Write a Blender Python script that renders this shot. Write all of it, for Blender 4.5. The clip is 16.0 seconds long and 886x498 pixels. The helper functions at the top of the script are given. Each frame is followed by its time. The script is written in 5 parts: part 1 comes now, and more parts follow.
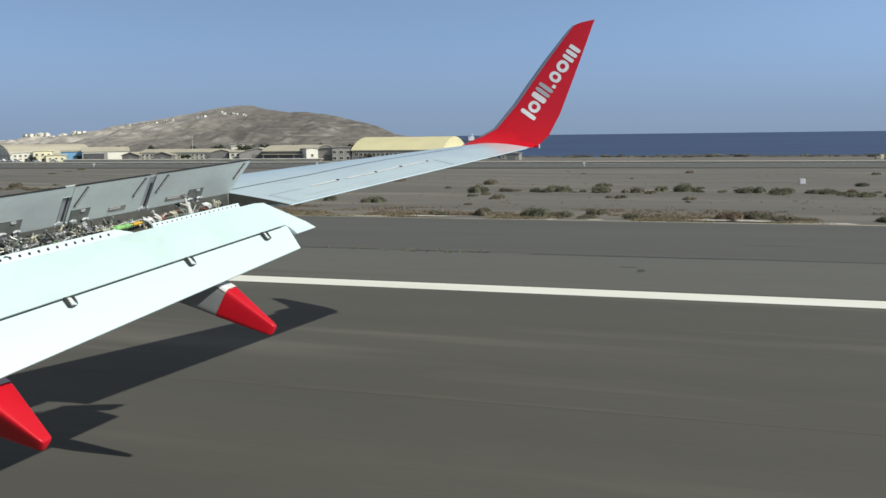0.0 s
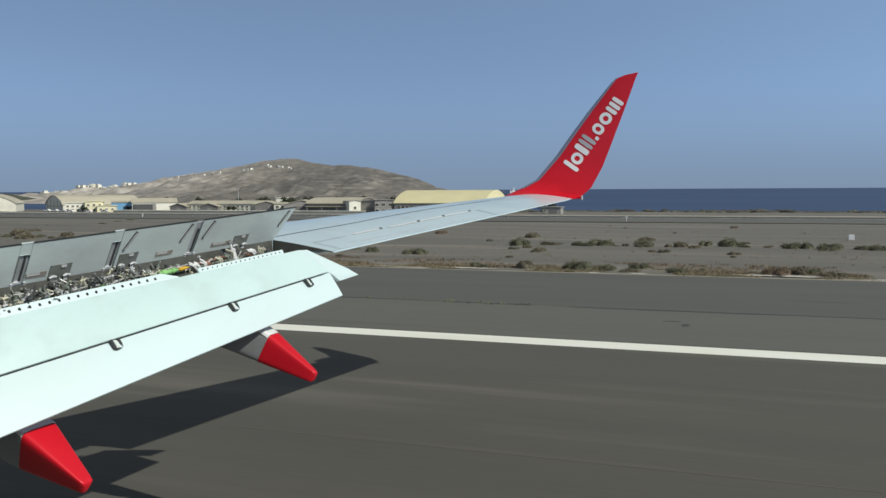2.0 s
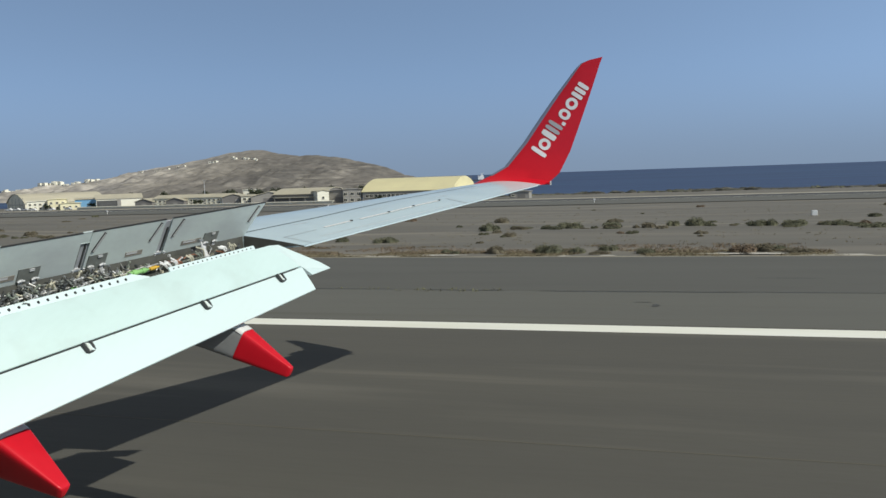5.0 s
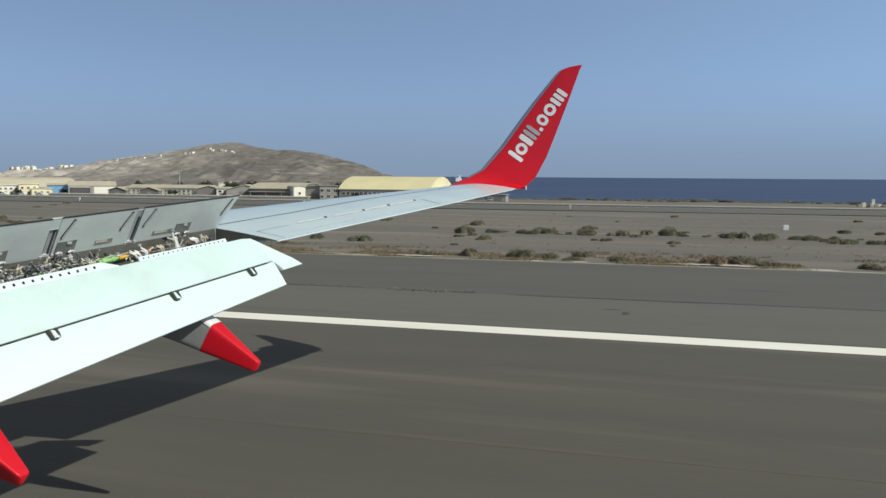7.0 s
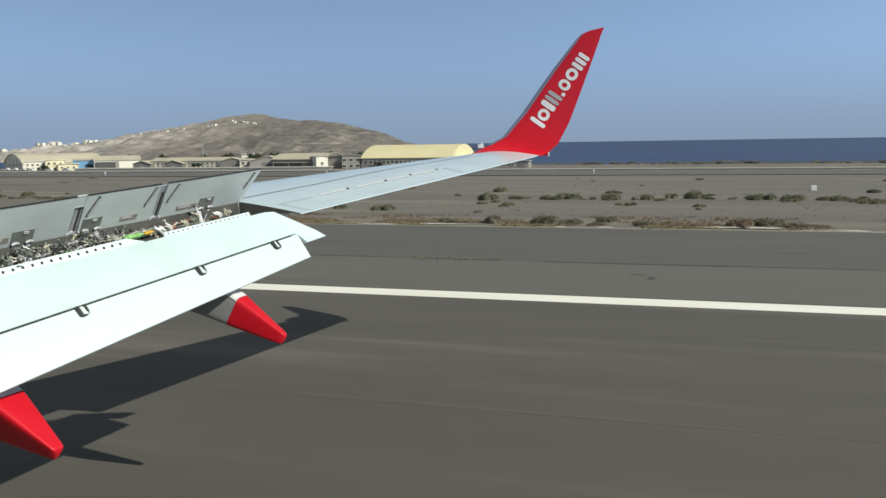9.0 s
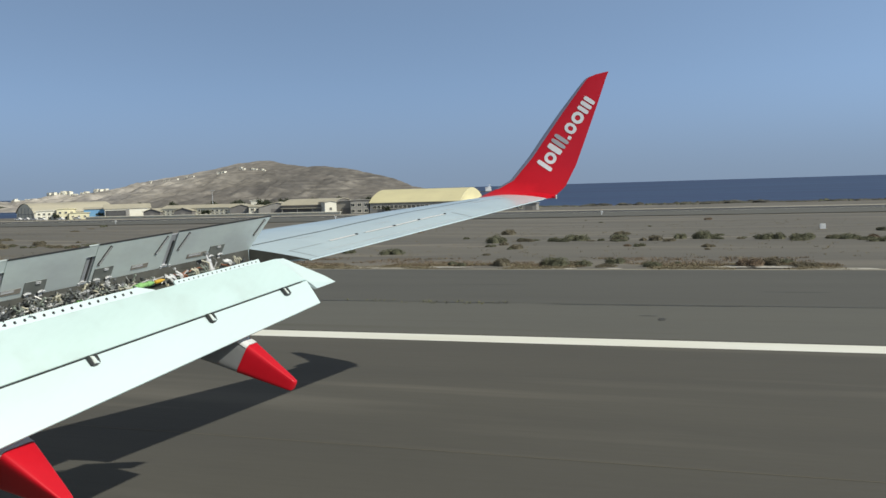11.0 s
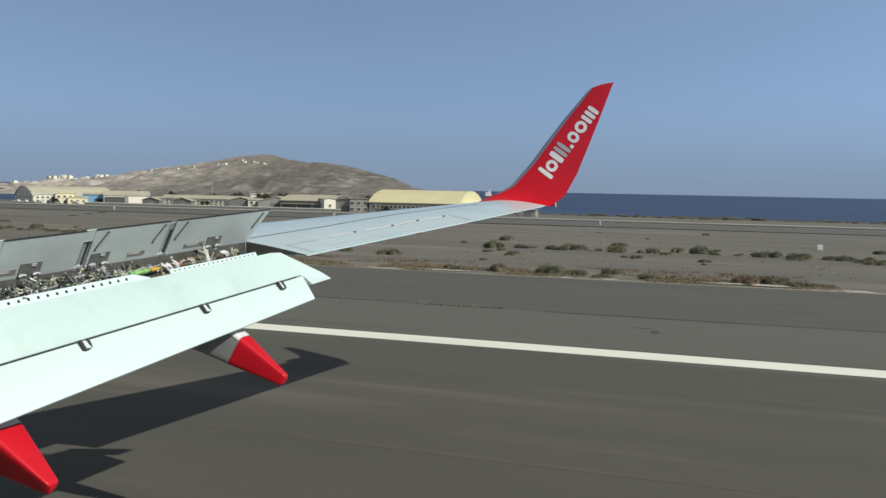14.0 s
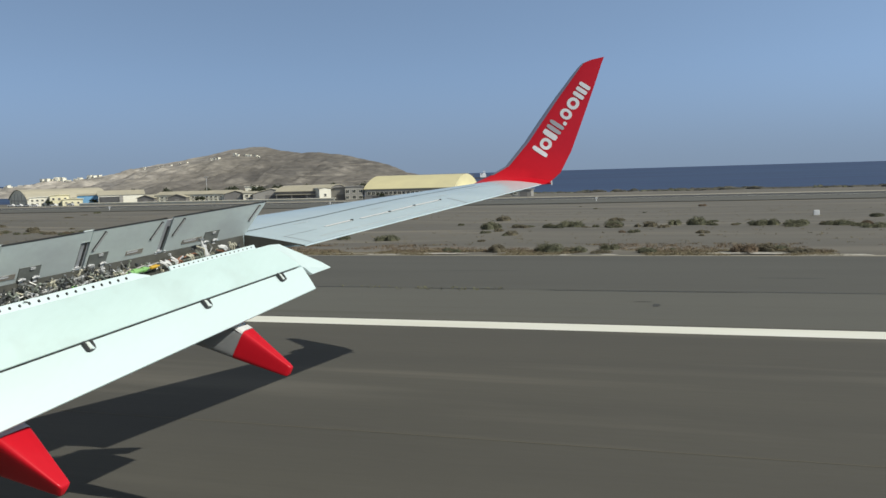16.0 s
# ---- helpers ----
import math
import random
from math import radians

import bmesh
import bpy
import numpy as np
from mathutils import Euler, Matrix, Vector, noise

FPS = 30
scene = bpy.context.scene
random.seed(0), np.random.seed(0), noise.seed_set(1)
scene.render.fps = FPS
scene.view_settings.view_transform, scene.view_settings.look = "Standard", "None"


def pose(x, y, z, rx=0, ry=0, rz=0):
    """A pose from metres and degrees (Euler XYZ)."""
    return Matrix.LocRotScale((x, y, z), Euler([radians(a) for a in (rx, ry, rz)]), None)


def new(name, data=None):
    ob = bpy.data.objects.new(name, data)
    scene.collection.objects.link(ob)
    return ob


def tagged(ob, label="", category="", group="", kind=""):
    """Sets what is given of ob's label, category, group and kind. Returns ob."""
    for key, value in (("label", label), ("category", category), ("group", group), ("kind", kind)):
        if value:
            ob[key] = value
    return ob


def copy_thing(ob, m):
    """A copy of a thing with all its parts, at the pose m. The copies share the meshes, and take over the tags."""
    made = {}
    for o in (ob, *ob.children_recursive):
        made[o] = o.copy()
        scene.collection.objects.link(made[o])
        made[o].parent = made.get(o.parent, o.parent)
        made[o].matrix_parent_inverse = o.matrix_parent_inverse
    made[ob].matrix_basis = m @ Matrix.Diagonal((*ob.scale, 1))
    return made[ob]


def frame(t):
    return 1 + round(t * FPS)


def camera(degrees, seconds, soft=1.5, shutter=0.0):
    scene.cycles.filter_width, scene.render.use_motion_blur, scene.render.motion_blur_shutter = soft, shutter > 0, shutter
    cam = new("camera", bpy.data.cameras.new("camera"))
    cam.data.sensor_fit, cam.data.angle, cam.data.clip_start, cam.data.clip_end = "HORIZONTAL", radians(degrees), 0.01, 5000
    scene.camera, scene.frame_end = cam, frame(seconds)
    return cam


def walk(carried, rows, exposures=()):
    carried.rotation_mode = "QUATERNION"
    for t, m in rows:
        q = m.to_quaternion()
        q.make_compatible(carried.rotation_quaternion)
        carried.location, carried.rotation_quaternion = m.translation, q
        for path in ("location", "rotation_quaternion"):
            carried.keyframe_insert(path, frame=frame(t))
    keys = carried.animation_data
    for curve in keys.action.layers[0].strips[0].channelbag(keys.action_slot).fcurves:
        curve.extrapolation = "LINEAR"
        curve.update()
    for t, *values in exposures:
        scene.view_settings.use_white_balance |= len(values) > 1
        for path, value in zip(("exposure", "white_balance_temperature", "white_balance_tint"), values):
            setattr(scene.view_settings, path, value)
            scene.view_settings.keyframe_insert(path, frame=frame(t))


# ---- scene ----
from mathutils import bvhtree

cam = camera(55, 16.0)
PATH = [
    (0.0, pose(-0.003, 1.960, 3.889, 82.433, 0.670, 16.865)),
    (0.5, pose(-0.012, 1.941, 3.855, 82.982, -1.280, 18.010)),
    (1.0, pose(-0.031, 1.969, 3.844, 84.433, -0.499, 19.548)),
    (1.5, pose(-0.033, 1.967, 3.828, 85.486, 0.369, 19.572)),
    (2.0, pose(-0.024, 1.973, 3.836, 86.025, 0.299, 19.658)),
    (2.5, pose(-0.032, 1.965, 3.851, 85.648, 0.645, 18.764)),
    (3.0, pose(-0.037, 1.952, 3.858, 84.977, 1.167, 18.214)),
    (3.5, pose(-0.030, 1.928, 3.863, 84.977, 1.493, 17.976)),
    (4.0, pose(-0.032, 1.940, 3.867, 84.844, 1.780, 17.909)),
    (6.5, pose(-0.020, 1.939, 3.889, 85.376, 0.971, 16.156)),
    (7.0, pose(0.004, 1.918, 3.878, 85.133, -0.382, 16.022)),
    (7.5, pose(0.009, 1.926, 3.893, 84.554, 0.325, 15.545)),
    (8.0, pose(-0.006, 1.929, 3.869, 83.829, -0.638, 15.503)),
    (8.5, pose(-0.001, 1.912, 3.867, 83.343, 0.083, 16.120)),
    (9.0, pose(-0.000, 1.950, 3.900, 82.950, 0.860, 17.500)),
    (9.2, pose(-0.016, 1.916, 3.891, 84.216, -0.287, 18.418)),
    (11.3, pose(0.005, 1.934, 3.915, 85.901, 1.829, 17.995)),
    (11.5, pose(0.001, 1.924, 3.904, 85.607, 1.349, 17.517)),
    (12.0, pose(0.006, 1.925, 3.913, 85.597, 0.621, 16.827)),
    (12.5, pose(0.006, 1.922, 3.907, 85.273, -0.327, 16.765)),
    (13.0, pose(0.006, 1.916, 3.913, 85.617, -0.911, 17.387)),
    (13.5, pose(-0.006, 1.908, 3.897, 85.652, -1.075, 17.530)),
    (14.0, pose(0.005, 1.925, 3.909, 86.051, -1.126, 18.023)),
    (14.5, pose(-0.000, 1.916, 3.892, 85.717, -0.716, 18.042)),
    (15.0, pose(-0.007, 1.932, 3.920, 85.447, 0.033, 18.132)),
    (15.5, pose(0.000, 1.932, 3.889, 85.269, 0.548, 17.980)),
    (16.0, pose(-0.008, 1.934, 3.905, 84.951, 1.686, 17.659)),
]
walk(cam, PATH, [(0.0, 0.02, 6330, 8), (1.0, -0.10, 6280, 7), (2.0, -0.18, 6300, 7), (3.0, -0.14, 6320, 7), (4.0, -0.14, 6330, 7), (6.5, -0.07, 6430, 7), (8.0, 0.03, 6480, 7), (9.0, 0.05, 6500, 7), (11.5, -0.10, 6480, 7), (13.0, -0.11, 6480, 7), (16.0, -0.11, 6480, 7)])


# ---- light ----
SUN = Vector((1.302, -0.385, 1.0)).normalized()
world = bpy.data.worlds.new("sky")
scene.world = world
world.use_nodes = True
wn = world.node_tree
sky = wn.nodes.new("ShaderNodeTexSky")
sky.sky_type = "NISHITA"
sky.sun_disc = False
sky.sun_elevation = math.asin(SUN.z)
sky.sun_rotation = math.atan2(SUN.x, SUN.y)
sky.altitude = 0
sky.air_density, sky.dust_density, sky.ozone_density = 1.0, 0.0, 1.5
wn.nodes["Background"].inputs[1].default_value = 0.165
# marine air: deep blue above, a grey-violet haze over the horizon, brighter towards the sun
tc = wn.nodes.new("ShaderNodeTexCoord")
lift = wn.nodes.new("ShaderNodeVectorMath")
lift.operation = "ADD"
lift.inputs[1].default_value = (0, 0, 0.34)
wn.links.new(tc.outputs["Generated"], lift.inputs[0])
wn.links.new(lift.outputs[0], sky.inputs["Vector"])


def sky_range(socket, a, b, c, d, smooth=True):
    node = wn.nodes.new("ShaderNodeMapRange")
    node.interpolation_type = "SMOOTHSTEP" if smooth else "LINEAR"
    for k, v in enumerate((a, b, c, d)):
        node.inputs[k + 1].default_value = v
    wn.links.new(socket, node.inputs[0])
    return node.outputs[0]


height = wn.nodes.new("ShaderNodeSeparateXYZ")
wn.links.new(tc.outputs["Generated"], height.inputs[0])
towards = wn.nodes.new("ShaderNodeVectorMath")
towards.operation = "DOT_PRODUCT"
towards.inputs[1].default_value = Vector((SUN.x, SUN.y, 0)).normalized()
wn.links.new(tc.outputs["Generated"], towards.inputs[0])
soften = wn.nodes.new("ShaderNodeHueSaturation")
soften.inputs["Hue"].default_value = 0.497
# sky overhead, out of view, greyed to make the fill light less blue
wn.links.new(sky_range(height.outputs[2], 0.18, 0.6, 0.88, 0.14), soften.inputs["Saturation"])
gain = wn.nodes.new("ShaderNodeMath")
gain.operation = "MULTIPLY"
wn.links.new(sky_range(towards.outputs["Value"], -0.80, 0.0, 1.02, 1.26), gain.inputs[0])
# overhead sky dimmed as well, to weaken the fill in shadows
wn.links.new(sky_range(height.outputs[2], 0.2, 0.6, 1.0, 0.48), gain.inputs[1])
wn.links.new(gain.outputs[0], soften.inputs["Value"])
wn.links.new(sky.outputs[0], soften.inputs["Color"])
haze = wn.nodes.new("ShaderNodeMix")
haze.data_type = "RGBA"
haze.inputs[7].default_value = (1.44, 1.86, 2.55, 1)
wn.links.new(sky_range(height.outputs[2], -0.012, 0.125, 0.92, 0.0), haze.inputs[0])
wn.links.new(soften.outputs[0], haze.inputs[6])
wn.links.new(haze.outputs[2], wn.nodes["Background"].inputs[0])
lamp = bpy.data.lights.new("sun", "SUN")
lamp.energy, lamp.angle, lamp.color = 4.2, radians(0.53), (1.0, 0.955, 0.865)
sun = new("sun", lamp)
sun.rotation_euler = SUN.to_track_quat("Z", "Y").to_euler()



# ---- materials ----
def material(name, base, rough=0.6, metal=0.0, vary=0.15, scale=4.0, stretch=(1, 1, 1), bump=0.0, fine=40.0, tint=None, coat=0.0, island=0.0):
    """A surface with broad stains and fine grain; tint is the colour of the stains."""
    m = bpy.data.materials.new(name)
    m.use_nodes = True
    nt = m.node_tree
    p = nt.nodes["Principled BSDF"]
    p.inputs["Roughness"].default_value = rough
    p.inputs["Metallic"].default_value = metal
    p.inputs["Coat Weight"].default_value = coat
    co = nt.nodes.new("ShaderNodeTexCoord")
    mp = nt.nodes.new("ShaderNodeMapping")
    mp.inputs["Scale"].default_value = stretch
    nt.links.new(co.outputs["Object"], mp.inputs[0])
    broad = nt.nodes.new("ShaderNodeTexNoise")
    broad.inputs["Scale"].default_value = scale
    broad.inputs["Detail"].default_value = 5
    grain = nt.nodes.new("ShaderNodeTexNoise")
    grain.inputs["Scale"].default_value = fine
    grain.inputs["Detail"].default_value = 3
    nt.links.new(mp.outputs[0], broad.inputs["Vector"])
    nt.links.new(mp.outputs[0], grain.inputs["Vector"])
    ramp = nt.nodes.new("ShaderNodeMapRange")
    ramp.inputs[1].default_value, ramp.inputs[2].default_value = 0.32, 0.68
    nt.links.new(broad.outputs["Fac"], ramp.inputs[0])
    mix = nt.nodes.new("ShaderNodeMix")
    mix.data_type = "RGBA"
    tint = tint or [c * (1 - vary * 2) for c in base]
    mix.inputs[6].default_value = (*base, 1)
    mix.inputs[7].default_value = (*tint, 1)
    nt.links.new(ramp.outputs[0], mix.inputs[0])
    hsv = nt.nodes.new("ShaderNodeHueSaturation")
    nt.links.new(mix.outputs[2], hsv.inputs["Color"])
    val = nt.nodes.new("ShaderNodeMapRange")
    val.inputs[3].default_value, val.inputs[4].default_value = 1 - vary, 1 + vary
    nt.links.new(grain.outputs["Fac"], val.inputs[0])
    if island:
        geo = nt.nodes.new("ShaderNodeNewGeometry")
        mul = nt.nodes.new("ShaderNodeMath")
        mul.operation = "MULTIPLY_ADD"
        mul.inputs[1].default_value, mul.inputs[2].default_value = island * 2, 1 - island
        nt.links.new(geo.outputs["Random Per Island"], mul.inputs[0])
        both = nt.nodes.new("ShaderNodeMath")
        both.operation = "MULTIPLY"
        nt.links.new(mul.outputs[0], both.inputs[0])
        nt.links.new(val.outputs[0], both.inputs[1])
        nt.links.new(both.outputs[0], hsv.inputs["Value"])
    else:
        nt.links.new(val.outputs[0], hsv.inputs["Value"])
    nt.links.new(hsv.outputs[0], p.inputs["Base Color"])
    if bump:
        b = nt.nodes.new("ShaderNodeBump")
        b.inputs["Strength"].default_value = min(1.0, bump)
        b.inputs["Distance"].default_value = 0.02 * max(1.0, bump)
        nt.links.new(grain.outputs["Fac"], b.inputs["Height"])
        nt.links.new(b.outputs[0], p.inputs["Normal"])
    return m


M_RUNWAY = material("runway_asphalt", (0.094, 0.089, 0.073), 0.9, vary=0.08, scale=0.5, stretch=(0.12, 1.0, 1), bump=0.25, fine=9, tint=(0.083, 0.079, 0.066))


def streaks(m, colour, stretch, low, high):
    """Long stains, dust or bands of another colour, drawn out as stretch says, over the base colour."""
    nt = m.node_tree
    p = nt.nodes["Principled BSDF"]
    old = p.inputs["Base Color"].links[0].from_socket
    co = nt.nodes.new("ShaderNodeTexCoord")
    mp = nt.nodes.new("ShaderNodeMapping")
    mp.inputs["Scale"].default_value = stretch
    nt.links.new(co.outputs["Object"], mp.inputs[0])
    tex = nt.nodes.new("ShaderNodeTexNoise")
    tex.inputs["Scale"].default_value, tex.inputs["Detail"].default_value = 1.0, 6
    nt.links.new(mp.outputs[0], tex.inputs["Vector"])
    rg = nt.nodes.new("ShaderNodeMapRange")
    rg.inputs[1].default_value, rg.inputs[2].default_value, rg.inputs[4].default_value = low, high, 0.75
    nt.links.new(tex.outputs["Fac"], rg.inputs[0])
    mix = nt.nodes.new("ShaderNodeMix")
    mix.data_type = "RGBA"
    mix.inputs[7].default_value = (*colour, 1)
    nt.links.new(rg.outputs[0], mix.inputs[0])
    nt.links.new(old, mix.inputs[6])
    nt.links.new(mix.outputs[2], p.inputs["Base Color"])


streaks(M_RUNWAY, (0.165, 0.152, 0.122), (0.06, 0.9, 1), 0.60, 0.80)
streaks(M_RUNWAY, (0.185, 0.172, 0.140), (0.045, 0.42, 1), 0.57, 0.82)
M_SHOULDER = material("shoulder_asphalt", (0.122, 0.121, 0.102), 0.9, vary=0.07, scale=0.35, stretch=(0.15, 1.2, 1), bump=0.25, fine=8, tint=(0.111, 0.110, 0.094))
streaks(M_SHOULDER, (0.090, 0.085, 0.063), (0.05, 1.3, 1), 0.58, 0.80)
M_PATCH = material("darker_asphalt", (0.104, 0.103, 0.089), 0.9, vary=0.06, scale=0.4, stretch=(0.12, 1.0, 1), bump=0.2, fine=9)
M_FARWAY = material("old_dark_asphalt", (0.066, 0.066, 0.062), 0.9, vary=0.08, scale=0.1, stretch=(0.05, 1.0, 1), fine=1.5)
M_RUBBER = material("dusty_streak", (0.145, 0.133, 0.098), 0.95, vary=0.08, scale=0.4, stretch=(0.1, 2, 1), fine=7)
M_DIRT = material("volcanic_dirt", (0.156, 0.145, 0.119), 0.95, vary=0.14, scale=0.06, stretch=(0.25, 1.6, 1), bump=0.6, fine=2.2, tint=(0.120, 0.113, 0.095))
streaks(M_DIRT, (0.245, 0.220, 0.178), (0.010, 0.085, 1), 0.51, 0.70)
streaks(M_DIRT, (0.30, 0.265, 0.205), (0.035, 0.26, 1), 0.57, 0.74)
streaks(M_DIRT, (0.105, 0.098, 0.080), (0.05, 0.33, 1), 0.58, 0.78)
M_PALE = material("pale_dust", (0.38, 0.345, 0.27), 0.95, vary=0.15, scale=0.3, stretch=(0.3, 1, 1), bump=0.3, fine=4)
M_DUST = material("white_dust", (0.56, 0.53, 0.46), 0.95, vary=0.12, scale=1.0, fine=8)
M_LINE = material("white_line_paint", (0.90, 0.90, 0.80), 0.6, vary=0.06, scale=0.6, stretch=(0.3, 2, 1), fine=12, tint=(0.82, 0.81, 0.69))
M_ORANGE = material("orange_line_paint", (0.70, 0.36, 0.05), 0.6, vary=0.1, scale=1.0, fine=12)
M_WING = material("grey_wing_paint", (0.58, 0.70, 0.728), 0.24, coat=0.2, vary=0.045, scale=0.7, stretch=(1, 2.5, 1), fine=14, tint=(0.53, 0.645, 0.68))
M_FLAP = material("white_flap_paint", (0.565, 0.70, 0.692), 0.4, vary=0.035, scale=0.9, stretch=(2.5, 0.5, 1), fine=12, tint=(0.51, 0.655, 0.63))
streaks(M_FLAP, (0.43, 0.55, 0.51), (1.6, 0.45, 1), 0.54, 0.82)
streaks(M_FLAP, (0.37, 0.44, 0.41), (0.9, 1.6, 2.0), 0.53, 0.90)
M_COVER = material("pale_hinge_cover", (0.68, 0.74, 0.69), 0.45, vary=0.06, scale=6, fine=40)
# lighter copy of the flap paint: stronger light put into the colour
M_AFT = material("lit_white_flap_paint", (0.595, 0.725, 0.722), 0.4, vary=0.02, scale=0.9, stretch=(2.5, 0.5, 1), fine=12, tint=(0.58, 0.69, 0.685))
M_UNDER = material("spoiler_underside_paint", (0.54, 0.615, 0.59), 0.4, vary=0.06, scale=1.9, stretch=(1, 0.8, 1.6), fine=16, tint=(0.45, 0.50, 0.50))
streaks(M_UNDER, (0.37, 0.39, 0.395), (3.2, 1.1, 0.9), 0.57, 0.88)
M_RED = material("red_paint", (0.60, 0.010, 0.022), 0.36, vary=0.05, scale=1.5, fine=15, tint=(0.55, 0.008, 0.020), coat=0.08)
M_RED.node_tree.nodes["Principled BSDF"].inputs["Specular IOR Level"].default_value = 0.32
M_SILVER = material("bare_metal_leading_edge", (0.33, 0.36, 0.46), 0.40, metal=0.6, vary=0.05, scale=2, fine=20)
M_GREYPAINT = material("light_grey_paint", (0.55, 0.56, 0.56), 0.4, vary=0.05, scale=2, fine=20)
# grey darkened: the flap's shadow on the fairings is put into the colour
M_FAIRING = material("darkened_grey_paint", (0.34, 0.35, 0.35), 0.45, vary=0.06, scale=2, fine=20)
# grey that carries the recess shade; small fittings wear it too
M_RECESS = material("recess_shade_and_fitting_grey", (0.185, 0.20, 0.185), 0.6, vary=0.15, scale=8, fine=40)
M_SLOT = material("bare_brown_slot", (0.30, 0.275, 0.235), 0.6, vary=0.15, scale=8, fine=40)
M_TINPLATE = material("blue_grey_sheet_metal", (0.44, 0.46, 0.49), 0.45, metal=0.25, vary=0.1, scale=6, fine=40)
M_LOOM = material("cream_wire_sleeve", (0.60, 0.57, 0.44), 0.6, vary=0.15, scale=8, fine=40)
# rubber black; on the hole discs it stands in for inner shade
M_DARK = material("black_rubber_and_hole_tone", (0.025, 0.026, 0.028), 0.7, vary=0.2, scale=6, fine=40)
# dark grey carries the shade of slots; also on seams and small dark parts
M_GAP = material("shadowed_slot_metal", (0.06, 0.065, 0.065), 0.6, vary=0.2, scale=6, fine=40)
M_STEEL = material("bare_steel", (0.45, 0.45, 0.43), 0.5, metal=0.9, vary=0.2, scale=12, fine=60)
M_PRIMER = material("grey_green_primer", (0.26, 0.29, 0.24), 0.6, vary=0.2, scale=5, fine=40)
# bay primer darkened: the shade of the open bay is put into the colour
M_BAY = material("bay_shade_primer", (0.085, 0.085, 0.072), 0.6, vary=0.2, scale=5, fine=40)
M_GREEN = material("green_primer_tube", (0.30, 0.60, 0.20), 0.45, vary=0.15, scale=8, fine=40)
M_AMBER = material("amber_valve_paint", (0.70, 0.42, 0.04), 0.5, vary=0.15, scale=8, fine=40)
M_RUST = material("copper_brown_pipe", (0.32, 0.15, 0.09), 0.5, metal=0.3, vary=0.2, scale=8, fine=40)
M_WHITE = material("white_enamel", (0.80, 0.80, 0.78), 0.4, vary=0.06, scale=3, fine=20)
M_LOGO_WHITE = material("white_decal", (0.80, 0.80, 0.80), 0.5, vary=0.03, scale=4, fine=20)
M_LOGO_GREY = material("grey_decal", (0.40, 0.40, 0.42), 0.5, vary=0.03, scale=4, fine=20)
M_BUSH = material("dry_shrub_leaf", (0.205, 0.180, 0.124), 1.0, vary=0.1, scale=2.5, fine=18, tint=(0.125, 0.110, 0.074), island=0.18)
M_BUSHGREEN = material("green_shrub_leaf", (0.165, 0.165, 0.105), 1.0, vary=0.1, scale=2.5, fine=18, tint=(0.098, 0.100, 0.062), island=0.18)
M_BROWNBRUSH = material("dead_brown_brush", (0.205, 0.162, 0.112), 1.0, vary=0.1, scale=2.5, fine=18, tint=(0.165, 0.118, 0.078), island=0.18)
M_WEED = material("yellow_green_weed", (0.21, 0.205, 0.10), 0.95, vary=0.2, scale=2.5, fine=18, island=0.3)
M_STRAW = material("dry_grass", (0.235, 0.200, 0.130), 0.95, vary=0.2, scale=2.5, fine=18, tint=(0.17, 0.145, 0.08), island=0.3)
M_TREE = material("tree_foliage", (0.050, 0.062, 0.030), 0.9, vary=0.2, scale=1.0, fine=8, island=0.4)
M_WOOD = material("wooded_slope", (0.085, 0.090, 0.055), 1.0, vary=0.25, scale=0.05, bump=1.0, fine=0.25, tint=(0.050, 0.056, 0.036))
M_ROCK = material("shore_rock", (0.105, 0.098, 0.080), 0.95, vary=0.25, scale=0.15, fine=1.5, tint=(0.060, 0.060, 0.046), island=0.3)
M_BARK = material("bark", (0.14, 0.11, 0.08), 0.9, vary=0.2, scale=4, fine=30, bump=0.4)


